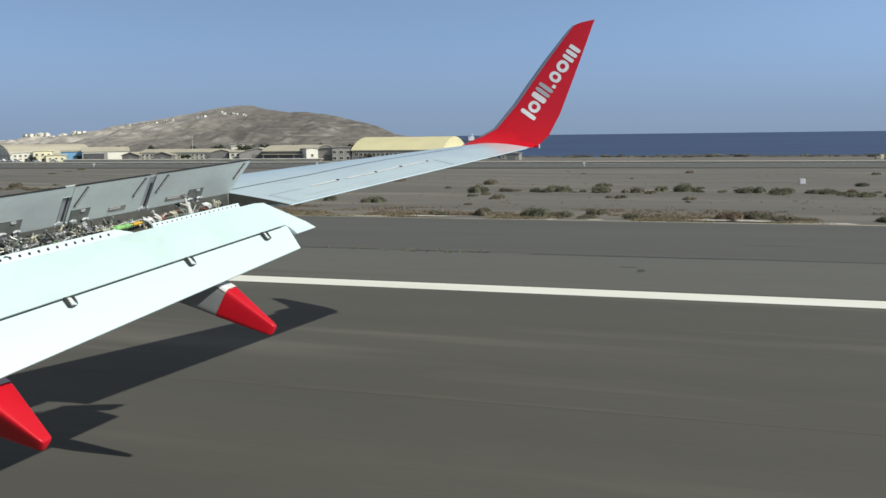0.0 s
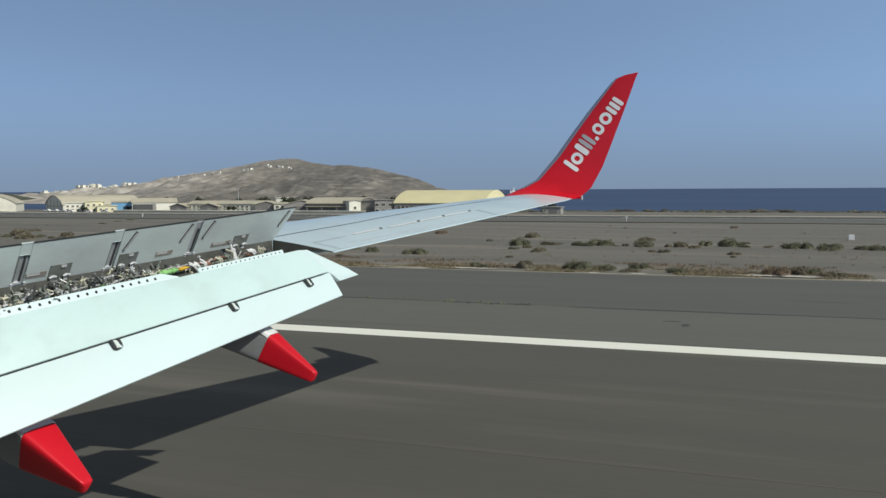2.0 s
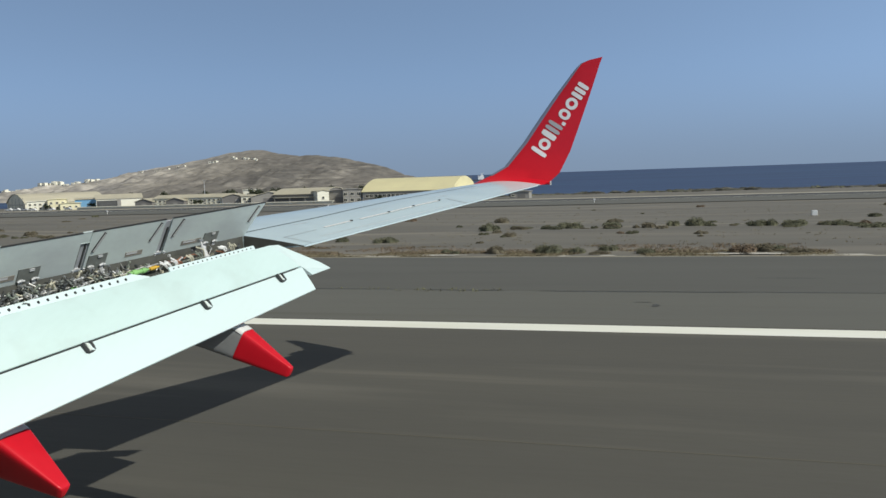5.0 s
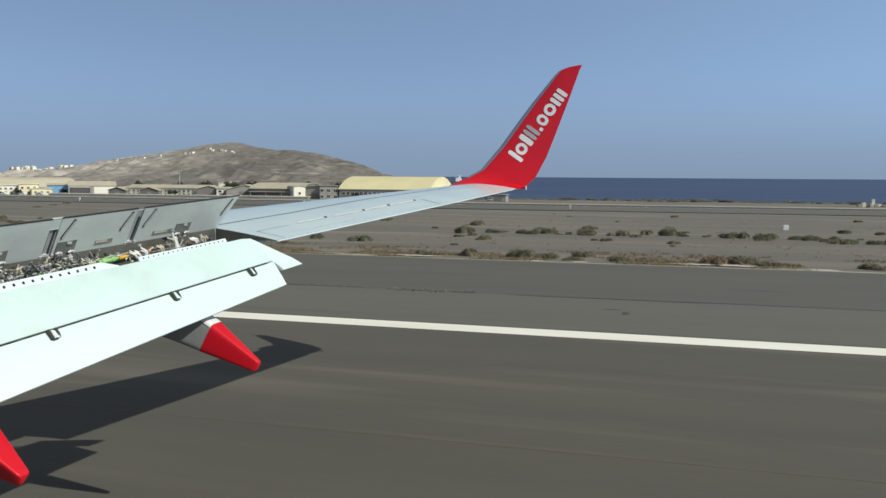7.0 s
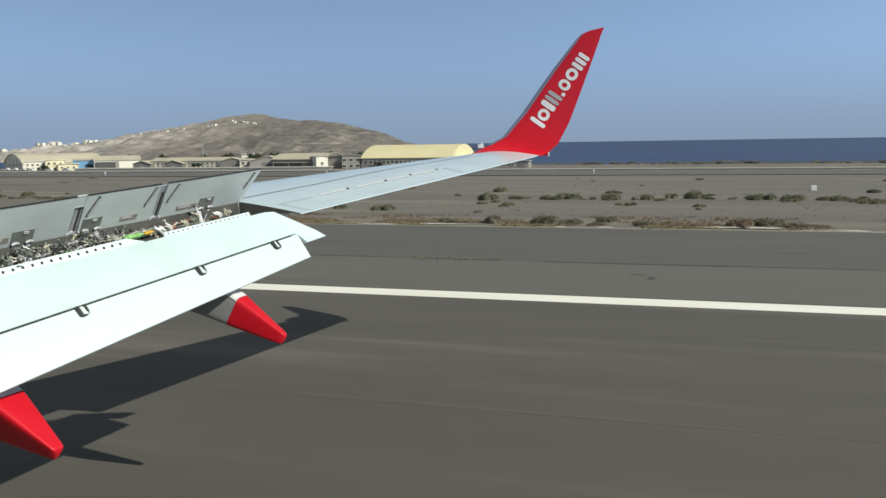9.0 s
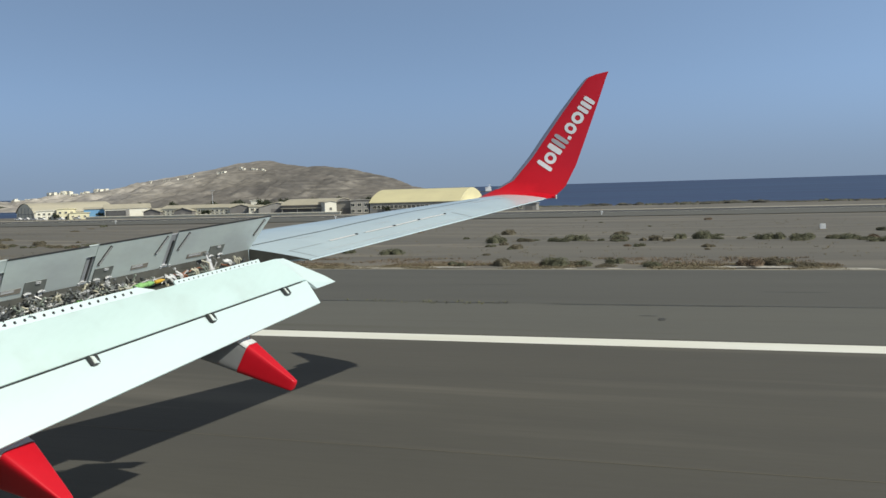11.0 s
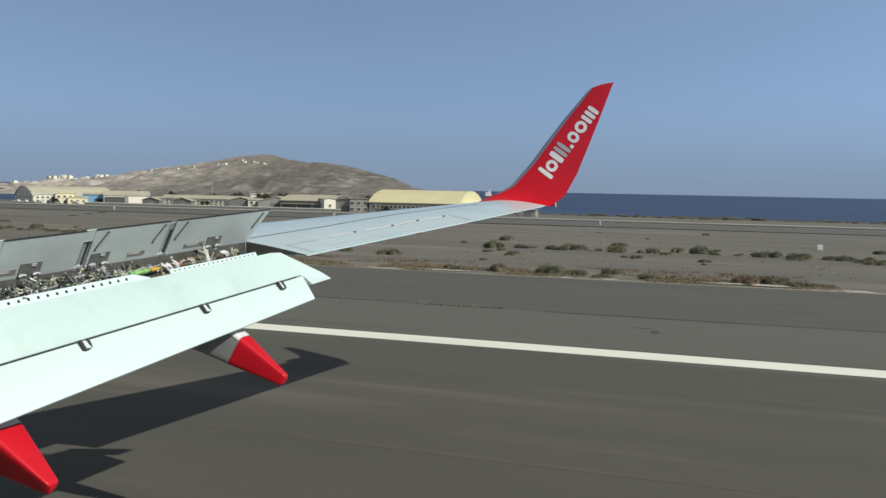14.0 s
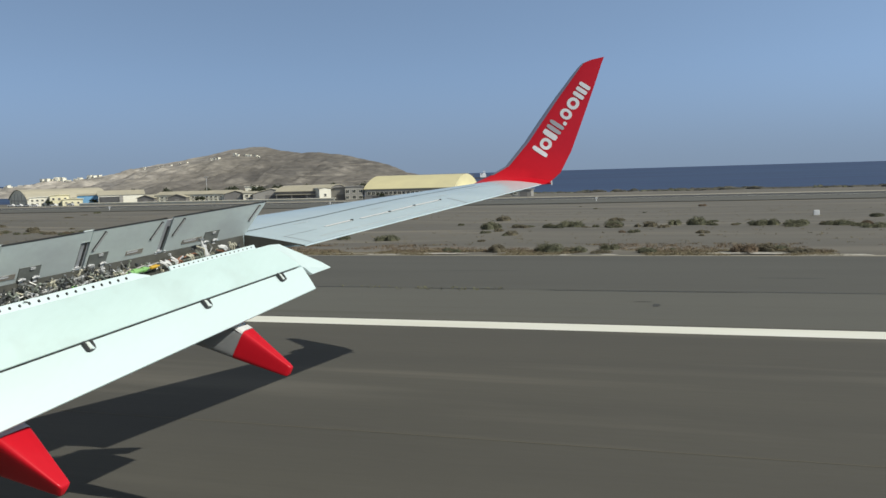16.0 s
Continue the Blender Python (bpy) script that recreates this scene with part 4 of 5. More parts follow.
# ---- flap track fairings ----
def fairing(tip, hh, hw, off, taper, tip_w):
    base = tip + Vector((-0.55, 0, 0.28))
    ax = (tip - base).normalized()
    nv = Vector((-ax.z, 0, ax.x))
    if nv.z < 0:
        nv = -nv

    def ring(s, h, w, o, n=32, e=0.34):
        c = base + ax * s + nv * o
        r = []
        for i in range(n):
            t = 2 * math.pi * (i + 0.5) / n
            cs, sn = math.cos(t), math.sin(t)
            up = math.copysign(abs(sn) ** e, sn)
            r.append(c + Vector((0, 1, 0)) * (math.copysign(abs(cs) ** e, cs) * w * (1 - taper * up)) + nv * (up * h))
        return r
    bm = bmesh.new()
    loft(bm, [ring(-2.2, 0.05, 0.05, off - 0.52), ring(-1.5, 0.15, hw * 0.8, off - 0.28), ring(-0.8, hh + 0.07, hw, off - 0.09), ring(-0.3, hh + 0.026, hw, off - 0.028), ring(-0.002, hh - 0.002, hw - 0.002, off)])
    body = part("flap_track_fairing", bm, M_FAIRING, plane, "flap track fairing in shade-darkened grey with a red tail cone", smooth=True)
    # white only on the sunlit top; the collar's shaded side is left grey
    bm = bmesh.new()
    loft(bm, [[p for i, p in enumerate(ring(s, hh + 0.005, hw + 0.004, off + o)) if 2 <= i <= 13] for s, o in ((-0.13, 0.006), (-0.003, 0.0))], closed=False)
    part("white_collar", bm, M_WHITE, body, "white collar, put on the sunlit top only", smooth=True)
    bm = bmesh.new()
    loft(bm, [ring(-0.001, hh, hw, off), ring(0.03, hh - 0.006, hw - 0.003, off * 0.95), ring(0.57, 0.068, tip_w, 0.0), ring(0.605, 0.058, tip_w * 0.85, 0.0), ring(0.617, 0.043, tip_w * 0.62, 0.0)])
    part("tail_cone", bm, M_RED, body, "glossy red tail cone", smooth=True)


fairing(Vector((-4.255, 9.8, 1.885)), 0.168, 0.122, 0.006, 0.06, 0.044)
# narrowed below so its side turns from the sun, standing in for a shadow
fairing(Vector((-5.07, 7.4, 1.42)), 0.205, 0.136, 0.0, -0.48, 0.050)

# ---- hull and landing gear that carry the wing ----
bm = bmesh.new()
HULL = [(-23.0, 0.05, 3.1), (-22.6, 0.55, 3.15), (-21.6, 1.05, 3.25), (-20.0, 1.5, 3.4), (-18.0, 1.8, 3.5), (-16.0, 1.88, 3.55), (3.0, 1.88, 3.55), (7.0, 1.65, 3.75), (11.0, 1.1, 4.2), (15.0, 0.45, 4.7), (16.3, 0.15, 4.85)]
loft(bm, [[(x, r * math.cos(2 * math.pi * i / 40), z + r * 1.06 * math.sin(2 * math.pi * i / 40)) for i in range(40)] for x, r, z in HULL])
part("fuselage", bm, M_WHITE, plane, "white painted fuselage", smooth=True)
for x, y, r in ((-6.6, 2.86, 0.56), (-6.6, -2.86, 0.56), (-20.0, 0.0, 0.34)):
    bm = bmesh.new()
    rod(bm, (x, y, r), (x, y * 0.9, 2.3), 0.11, 12)
    leg = part("landing_gear_leg", bm, M_STEEL, plane, "bare metal landing gear leg", smooth=True)
    for o in (-0.43, 0.43) if r > 0.5 else (-0.2, 0.2):
        bm = bmesh.new()
        w = 0.2 if r > 0.5 else 0.1
        loft(bm, [[(x + q * math.cos(2 * math.pi * i / 28), y + o + d, r + q * math.sin(2 * math.pi * i / 28)) for i in range(28)] for q, d in ((r * 0.55, -w), (r * 0.9, -w), (r, -w * 0.6), (r, w * 0.6), (r * 0.9, w), (r * 0.55, w))])
        part("wheel", bm, M_DARK, leg, "black tyre", smooth=True)
bm = bmesh.new()
loft(bm, [[Vector((p.x, -p.y, p.z)) for p in airfoil(1.6 + (17.4 - 1.6) * i / 10)] for i in range(11)])
part("port_wing_skin", bm, M_WING, plane, "light grey painted wing skin", smooth=True)

# ---- markings and wear on the pavements ----
sheet("runway_joint", -900, 300, 13.7, 13.725, 0.004, M_RUBBER, "thin pale lengthwise paving joint", "joint")


def blotch(name, x, y, lx, ly, mat, label, seed, z=0.006):
    """An uneven worn patch lying on the pavement."""
    r = random.Random(seed)
    bm = bmesh.new()
    n = 40
    ring = []
    for i in range(n):
        t = 2 * math.pi * i / n
        k = 0.75 + 0.5 * r.random()
        ring.append(bm.verts.new((x + lx / 2 * math.cos(t) * k, y + ly / 2 * math.sin(t) * k, z)))
    bm.faces.new(ring)
    return tagged(part(name, bm, mat), label, "pavement wear", kind="structure")


r = random.Random(21)
for k in range(26):
    x0 = -62 + 3.6 * k
    if noise.noise(Vector((x0 / 9, 0.4, 0))) > -0.22:
        blotch("shoulder_crack", x0 + r.uniform(-0.6, 0.6), 29.4 + 0.25 * noise.noise(Vector((x0 / 8, 5.0, 0))), r.uniform(2.6, 4.6), 0.09, M_GAP, "dark crack in the shoulder asphalt", 60 + k)
for k, (x, y, lx, ly) in enumerate(((-9, 34.6, 3.5, 0.10), (2.5, 33.0, 2.0, 0.16), (-2, 27.2, 0.5, 0.10), (-20, 35.8, 4.5, 0.12), (-1.6, 26.6, 0.22, 0.5), (-26, 31.8, 2.6, 0.10))):
    blotch("shoulder_crack", x, y, lx, ly, M_FARWAY, "faint dark patch in the shoulder asphalt", 160 + k)
for k in range(26):
    x = -62 + 3.6 * k + r.uniform(-1.5, 1.5)
    blotch("dust_patch", x, 41.2 + r.uniform(-0.3, 0.6), r.uniform(0.6, 3.0), r.uniform(0.3, 0.8), M_DUST, "pale dust at the edge of the shoulder", 90 + k, 0.012)


def strip(name, pts, w, mat, label, z=0.008):
    bm = bmesh.new()
    rows = []
    for i, p in enumerate(pts):
        a, b = Vector(pts[max(0, i - 1)]), Vector(pts[min(len(pts) - 1, i + 1)])
        d = (b - a).normalized()
        nv = Vector((-d.y, d.x)) * w / 2
        rows.append((bm.verts.new((p[0] + nv.x, p[1] + nv.y, z)), bm.verts.new((p[0] - nv.x, p[1] - nv.y, z))))
    for a, b in zip(rows, rows[1:]):
        bm.faces.new((a[0], a[1], b[1], b[0]))
    return tagged(part(name, bm, mat), label, "road marking", kind="structure")


strip("taxi_line", [(215, 26.0), (230, 20.8), (238, 18.2), (243, 16.4), (260, 8), (280, 2)], 0.22, M_ORANGE, "orange taxi guide line curving off the runway")
strip("taxi_line", [(200, 41.0), (224, 37.2), (246, 32.8), (262, 28)], 0.22, M_ORANGE, "orange taxi guide line on the shoulder")


# ---- shrubs and grass ----
def shrub_mesh(name, seed, n, flat):
    """A loose dome of small leaves and twigs, one metre across, as a mesh to share."""
    q = random.Random(seed)
    verts, faces = [], []
    lobes = [(q.uniform(-0.28, 0.28), q.uniform(-0.28, 0.28), q.uniform(0.5, 1.0)) for _ in range(5)]
    for i in range(n * 3):
        lx, ly, lh = q.choice(lobes)
        a, rad = q.uniform(0, 2 * math.pi), 0.26 * math.sqrt(q.random())
        h = flat * lh * math.sqrt(max(0.0, 1 - (rad / 0.27) ** 2)) * q.uniform(0.25, 1.0) ** 0.6
        c = Vector((lx + rad * math.cos(a), ly + rad * math.sin(a), h + 0.02))
        u = Vector((q.gauss(0, 1), q.gauss(0, 1), q.gauss(0, 0.45))).normalized() * q.uniform(0.014, 0.03)
        w = Vector((q.gauss(0, 1), q.gauss(0, 1), q.gauss(0, 0.45))).normalized() * q.uniform(0.012, 0.026)
        k = len(verts)
        verts += [c - u, c + w, c + u, c - w]
        faces.append((k, k + 1, k + 2, k + 3))
    for lx, ly, lh in lobes:
        k = len(verts)
        for r in range(5):
            for i in range(9):
                a = 2 * math.pi * i / 9
                rr = 0.225 * math.cos(r * math.pi / 8.4) * q.uniform(0.85, 1.1)
                verts.append(Vector((lx + rr * math.cos(a), ly + rr * math.sin(a), flat * lh * 0.84 * math.sin(r * math.pi / 8.4) - 0.03)))
        for r in range(4):
            for i in range(9):
                faces.append((k + 9 * r + i, k + 9 * r + (i + 1) % 9, k + 9 * r + 9 + (i + 1) % 9, k + 9 * r + 9 + i))
        faces.append(tuple(k + 36 + i for i in range(9)))
    for i in range(14):
        a = q.uniform(0, 2 * math.pi)
        tip = Vector((0.4 * math.cos(a), 0.4 * math.sin(a), flat * q.uniform(0.6, 1.0)))
        k = len(verts)
        verts += [Vector((0.01, 0, -0.12)), Vector((-0.01, 0.01, -0.12)), tip]
        faces.append((k, k + 1, k + 2))
    me = bpy.data.meshes.new(name)
    me.from_pydata(verts, [], faces)
    return me


SHRUBS = []
for k, (n, flat) in enumerate(((900, 0.50), (800, 0.40), (1000, 0.58), (700, 0.32))):
    for mat, word in ((M_BUSH, "dry brown"), (M_BUSHGREEN, "dusty olive green"), (M_BROWNBRUSH, "dead reddish brown")):
        me = shrub_mesh("shrub", 300 + k, n, flat)
        me.materials.append(mat)
        SHRUBS.append((me, word))


def shrub(x, y, w, pick, q):
    me, word = SHRUBS[pick]
    ob = new("shrub", me)
    ob.matrix_basis = Matrix.Translation((x, y, gz(x, y) - 0.02)) @ Matrix.Rotation(q.uniform(0, 6.28), 4, "Z") @ Matrix.Diagonal((w * 1.25, w * q.uniform(0.8, 1.1), w * q.uniform(0.6, 0.95), 1))
    tagged(ob, word + (" low desert shrub beside the runway shoulder" if y < 48 else " low desert shrub on bare dirt"), "shrub", "shrubs by the runway")


q = random.Random(5)
KINDS = (0, 1, 1, 3, 4, 4, 6, 7, 9, 10, 2)
for k in range(150):
    x = -95 + 0.9 * k + q.uniform(-0.9, 0.9)
    if noise.noise(Vector((x / 1.7, 2.2, 0))) > 0.06:
        shrub(x, 42.3 + abs(q.gauss(0, 1.1)), q.choice((0.4, 0.55, 0.7, 0.85, 1.0, 1.15, 1.3)), q.choice(KINDS), q)
# a loose row of low scrub half way over the dirt, few plants before and behind it
for k in range(150):
    x = -82 + 0.74 * k + q.uniform(-0.8, 0.8)
    if noise.noise(Vector((x / 9.0, 5.4, 0))) > -0.18:
        shrub(x, 67.5 + q.gauss(0, 2.0), q.choice((0.6, 0.8, 1.0, 1.2, 1.5, 1.9)), q.choice(KINDS), q)
for k in range(62):
    y = q.choice((q.uniform(47, 62), q.uniform(52, 62), q.uniform(72, 84), q.uniform(72, 90), q.uniform(95, 165)))
    x = q.uniform(-1.15 * y, 0.35 * y)
    shrub(x, y, q.choice((0.35, 0.5, 0.6, 0.8, 1.1)) * (1 + y / 250), q.choice(KINDS), q)


for k in range(46):
    x = 25.5 + 0.75 * k + q.uniform(-0.4, 0.4)
    shrub(x, 43.2 + q.uniform(0, 3.0), q.choice((0.9, 1.2, 1.5)), 3 * q.randrange(4) + 2, q)


def tufts(name, n, y0, y1, x0, x1, mat, h, label):
    """Thin blades of dry grass."""
    verts, faces = [], []
    for i in range(n):
        y = y0 + (y1 - y0) * q.random() ** 1.6
        x = q.uniform(x0, x1)
        if noise.noise(Vector((x / 3.5, y / 2.5, 1.7))) < (0.18 if y < 40 else -0.05):
            continue
        z = gz(x, y)
        for j in range(7):
            a = q.uniform(0, 6.28)
            b = Vector((x + q.gauss(0, 0.10), y + q.gauss(0, 0.10), z))
            t = b + Vector((0.12 * math.cos(a), 0.12 * math.sin(a), h * q.uniform(0.5, 1.2)))
            s = Vector((-math.sin(a), math.cos(a), 0)) * 0.015
            k = len(verts)
            verts += [b - s, b + s, t]
            faces.append((k, k + 1, k + 2))
    me = bpy.data.meshes.new(name)
    me.from_pydata(verts, [], faces)
    me.materials.append(mat)
    tagged(new(name, me), label, "grass", kind="stuff")


tufts("dry_grass", 15000, 40.9, 44.0, -75, 28, M_STRAW, 0.085, "short straw-coloured dry grass along the shoulder")
tufts("dry_grass", 7000, 42.4, 48.0, -60, 24, M_BROWNBRUSH, 0.11, "reddish brown dead grass behind the shoulder")
tufts("dry_grass", 3200, 47.0, 130.0, -120, 45, M_STRAW, 0.11, "sparse straw-coloured dry grass on the dirt plain")
tufts("shoulder_weeds", 420, 29.2, 29.7, -70, 30, M_WEED, 0.10, "yellow-green weeds in cracks of the shoulder asphalt")


def shore_scrub(n):
    """Low scrub along the edge of the sea, too far off to tell plant from plant."""
    kinds = [shrub_mesh("scrub", 400 + k, 50, f) for k, f in enumerate((0.42, 0.3, 0.5))]
    verts, faces = [], []
    for i in range(n):
        x = q.uniform(-340, 120)
        if noise.noise(Vector((x / 30, 6.5, 0))) < -0.15:
            continue
        y, w = shore(x) - q.uniform(4, 26), q.uniform(2.2, 6.5)
        place = Matrix.Translation((x, y, gz(x, y) - 0.02)) @ Matrix.Rotation(q.uniform(0, 6.28), 4, "Z") @ Matrix.Diagonal((w * 1.3, w, w * q.uniform(0.5, 0.9), 1))
        me, k = q.choice(kinds), len(verts)
        verts += [place @ v.co for v in me.vertices]
        faces += [tuple(k + v for v in f.vertices) for f in me.polygons]
    for me in kinds:
        bpy.data.meshes.remove(me)
    me = bpy.data.meshes.new("shore_scrub")
    me.from_pydata(verts, [], faces)
    me.materials.append(M_BUSHGREEN)
    tagged(new("shore_scrub", me), "dusty dark green scrub along the shore", "scrub", kind="stuff")


shore_scrub(110)


def shore_rocks(n):
    """Low dark boulders and scrub heaped along the edge of the sea."""
    verts, faces = [], []
    for i in range(n):
        x = q.uniform(-520, 330)
        y = shore(x) - abs(q.gauss(0, 12)) - 2
        z, r, h = gz(x, y), q.uniform(1.2, 4.5), q.uniform(0.7, 1.9) * (1.0 if noise.noise(Vector((x / 35, 1.5, 0))) > -0.1 else 0.5)
        k = len(verts)
        for lev, (rr, zz) in enumerate(((1.0, -0.3), (0.8, 0.6), (0.35, 1.0))):
            for j in range(7):
                a = 2 * math.pi * j / 7 + 0.3 * lev
                w = rr * r * q.uniform(0.75, 1.2)
                verts.append((x + 1.6 * w * math.cos(a), y + w * math.sin(a), z + h * zz * q.uniform(0.8, 1.2)))
        for lev in (0, 7):
            for j in range(7):
                faces.append((k + lev + j, k + lev + (j + 1) % 7, k + lev + 7 + (j + 1) % 7, k + lev + 7 + j))
        faces.append(tuple(k + 14 + j for j in range(7)))
    me = bpy.data.meshes.new("shore_rocks")
    me.from_pydata(verts, [], faces)
    me.materials.append(M_ROCK)
    tagged(new("shore_rocks", me), "dark volcanic boulders heaped along the shore", "rocks", kind="stuff")


shore_rocks(520)


# ---- trees ----
def tree(h, seed):
    g = random.Random(seed)
    ob = thing("tree", "dark green dusty tree behind the hangars", "tree", group="trees behind the hangars")
    bm = bmesh.new()
    rod(bm, (0, 0, -0.4), (0.1, 0, h * 0.55), 0.22, 8, 0.10)
    for k in range(5):
        a = 1.26 * k
        rod(bm, (0.05, 0, h * (0.3 + 0.05 * k)), (h * 0.25 * math.cos(a), h * 0.25 * math.sin(a), h * (0.6 + 0.05 * k)), 0.09, 6, 0.03)
    part("trunk", bm, M_BARK, ob)
    verts, faces = [], []
    lobes = [(g.gauss(0, h * 0.17), g.gauss(0, h * 0.17), h * g.uniform(0.4, 0.88), h * g.uniform(0.12, 0.22)) for _ in range(11)]
    for i in range(900):
        x, y, z, r = g.choice(lobes)
        d = Vector((g.gauss(0, 1), g.gauss(0, 1), g.gauss(0, 0.8))).normalized() * r * g.uniform(0.5, 1.05)
        c = Vector((x, y, z)) + d
        u = Vector((g.gauss(0, 1), g.gauss(0, 1), g.gauss(0, 1))).normalized() * 0.36
        w = Vector((g.gauss(0, 1), g.gauss(0, 1), g.gauss(0, 1))).normalized() * 0.24
        k = len(verts)
        verts += [c - u, c + w, c + u, c - w]
        faces.append((k, k + 1, k + 2, k + 3))
    me = bpy.data.meshes.new("crown")
    me.from_pydata(verts, [], faces)
    me.materials.append(M_TREE)
    new("crown", me).parent = ob
    return ob


kinds = [tree(7.5, 1), tree(6.0, 2), tree(9.5, 3)]
spots = [(-251, 436, 0), (-244, 446, 2), (-236, 450, 1), (-312, 452, 1), (-300, 460, 0), (-214, 452, 1), (-205, 458, 0), (-182, 462, 2), (-176, 448, 1), (-272, 448, 1),
         (-345, 455, 0), (-360, 470, 2), (-108, 430, 1), (-101, 438, 0), (-94, 432, 1), (-322, 470, 0), (-288, 474, 2), (-262, 478, 0), (-226, 476, 1), (-400, 480, 0), (-430, 470, 2), (-264, 397.5, 1), (-260.5, 396.5, 1), (-158, 397, 1), (-330, 396, 1), (-349, 383, 1), (-245, 424, 2)]
spots += [(-175 - 7.0 * i + 3 * math.sin(5.1 * i), 466 + 16 * math.sin(2.3 * i), i % 3) for i in range(24)]
for i, (x, y, k) in enumerate(spots):
    m = pose(x, y, gz(x, y), 0, 0, 47 * i)
    if i < 3:
        kinds[k].matrix_basis = m
    else:
        small = 0.62 if y < 400 else 1.0
        copy_thing(kinds[k], m @ Matrix.Diagonal((small, small, small, 1)))


# ---- hangars and airport buildings ----
def building(name, label, category, x, y, w, d, turn, eave, rise, wall, roof, arch=False, gable=True, doors=(), windows=(), canopy=0.0):
    """Local x along the front, front at y = 0 facing -y. gable: the ridge runs back from the front; otherwise it runs along it.
    doors and windows: (x from the middle, base, width, height, material)."""
    ob = thing(name, label, category, (x, y, gz(x, y) - 0.1), turn)
    span = w if gable else d
    n = 14 if arch else 2
    prof = []
    for i in range(n + 1):
        t = i / n
        zz = eave + (rise * math.sin(math.pi * t) ** 0.8 if arch else rise * (1 - abs(2 * t - 1)))
        prof.append((-span / 2 + span * t, zz))

    def put(a, b, z):
        return Vector((a, b, z)) if gable else Vector((b - w / 2, a + d / 2, z))
    length = d if gable else w
    bm = bmesh.new()
    loft(bm, [[put(-span / 2, k, -0.6)] + [put(a, k, z) for a, z in prof] + [put(span / 2, k, -0.6)] for k in (0.0, length)])
    part("wall", bm, wall, ob)
    bm = bmesh.new()
    over = 0.5
    wide = [(a * (1 + 2 * over / span), z + 0.06) for a, z in prof]
    loft(bm, [[put(a, k, z) for a, z in wide] + [put(a, k, z + 0.28) for a, z in wide[::-1]] for k in (-over, length + over)])
    part("roof", bm, roof, ob)
    for nm, items in (("door", doors), ("window", windows)):
        for ax, z0, ww, hh, mat in items:
            bm = bmesh.new()
            box(bm, (ax, -0.03, z0 + hh / 2), (ww, 0.22, hh))
            pane = part(nm, bm, mat, ob)
            if nm == "window":
                bm = bmesh.new()
                box(bm, (ax, -0.10, z0 - 0.06), (ww + 0.3, 0.25, 0.12))
                part("sill", bm, M_CREAM, pane)
                if mat == M_GLASS:
                    bm = bmesh.new()
                    for k in (-1, 1):
                        box(bm, (ax + k * ww / 2, -0.11, z0 + hh / 2), (0.12, 0.14, hh + 0.12))
                        box(bm, (ax, -0.11, z0 + hh / 2 + k * (hh / 2 + 0.004)), (ww - 0.12, 0.13, 0.12))
                    box(bm, (ax, -0.13, z0 + hh / 2), (0.07, 0.08, hh - 0.12))
                    part("frame", bm, M_CREAM, pane)
    if canopy:
        bm = bmesh.new()
        box(bm, (0, -1.2, canopy), (w * 0.96, 2.6, 0.35), bevel=0.05)
        part("canopy", bm, M_ROOF, ob, "tan sheet canopy")
        for k in range(4):
            bm = bmesh.new()
            box(bm, (-w * 0.45 + w * 0.3 * k, -2.2, canopy / 2 - 0.2), (0.3, 0.3, canopy))
            part("canopy_post", bm, M_GREYWALL, ob)
    return ob


def bays(w, n, z, ww, hh, mat=M_GLASS):
    return [(-w / 2 + w * (i + 0.5) / n, z, ww, hh, mat) for i in range(n)]


# the large yellow hangar and its annex
building("yellow_hangar", "long hangar with pale yellow barrel roof and dark glazed front", "hangar", -144.3, 398, 46.6, 42, 0, 5.3, 6.3, M_GREYWALL, M_YELLOW, arch=True, gable=False,
         windows=bays(44, 19, 2.6, 1.7, 1.6), doors=bays(44, 5, 0.0, 3.2, 2.2, M_DARKWALL))
big = [o for o in scene.objects if o.name == "yellow_hangar"][0]
bm = bmesh.new()
arc = [(-21.5, 0.0)] + [(-21.5 + 43 * i / 14, 5.66 + 6.3 * math.sin(math.pi * i / 14) ** 0.8) for i in range(15)] + [(21.5, 0.0)]
loft(bm, [[(x, a + 21, z) for a, z in arc] for x in (23.81, 24.1)])
part("end_wall", bm, M_YELLOW, big, "pale yellow sheet end wall")
building("hangar_end_block", "white block at the end of the yellow hangar", "building", -118.4, 404, 3, 30, 0, 5.2, 0.3, M_WHITEWALL, M_WHITEWALL, windows=((0, 2.0, 1.2, 1.2, M_GLASS),))
building("annex", "low grey concrete annex with cream window frames", "building", -173, 397, 9, 10, 20, 6.8, 0.2, M_GREYWALL, M_GREYWALL, windows=bays(10, 3, 3.8, 1.8, 1.6) + bays(10, 3, 0.8, 1.8, 1.6))
building("annex_shed", "dark low lean-to beside the concrete annex", "building", -182, 401, 11, 14, 0, 6.2, 0.5, M_GREYWALL, M_DARKWALL, doors=((0, 0, 4, 3.2, M_DARKWALL),))
# tan canopy hangar; its dark front panels stand in for the shaded interior
building("tan_hangar", "tan roofed hangar with canopy, front painted dark as a shaded interior", "hangar", -203, 398, 29, 26, 0, 5.0, 2.9, M_DARKWALL, M_ROOF, arch=True, gable=False, doors=((-6, 0, 9, 3.6, M_DARKWALL), (6, 0, 7, 3.6, M_GREYWALL)), canopy=3.6)
# separate white block added for the tan hangar's sunlit end wall
building("white_gatehouse", "whitewashed block standing in for the tan hangar's end wall", "building", -187.5, 394, 6, 10, 40, 6.0, 0.6, M_WHITEWALL, M_ROOF, windows=((0, 2.2, 1.2, 1.3, M_GLASS),))
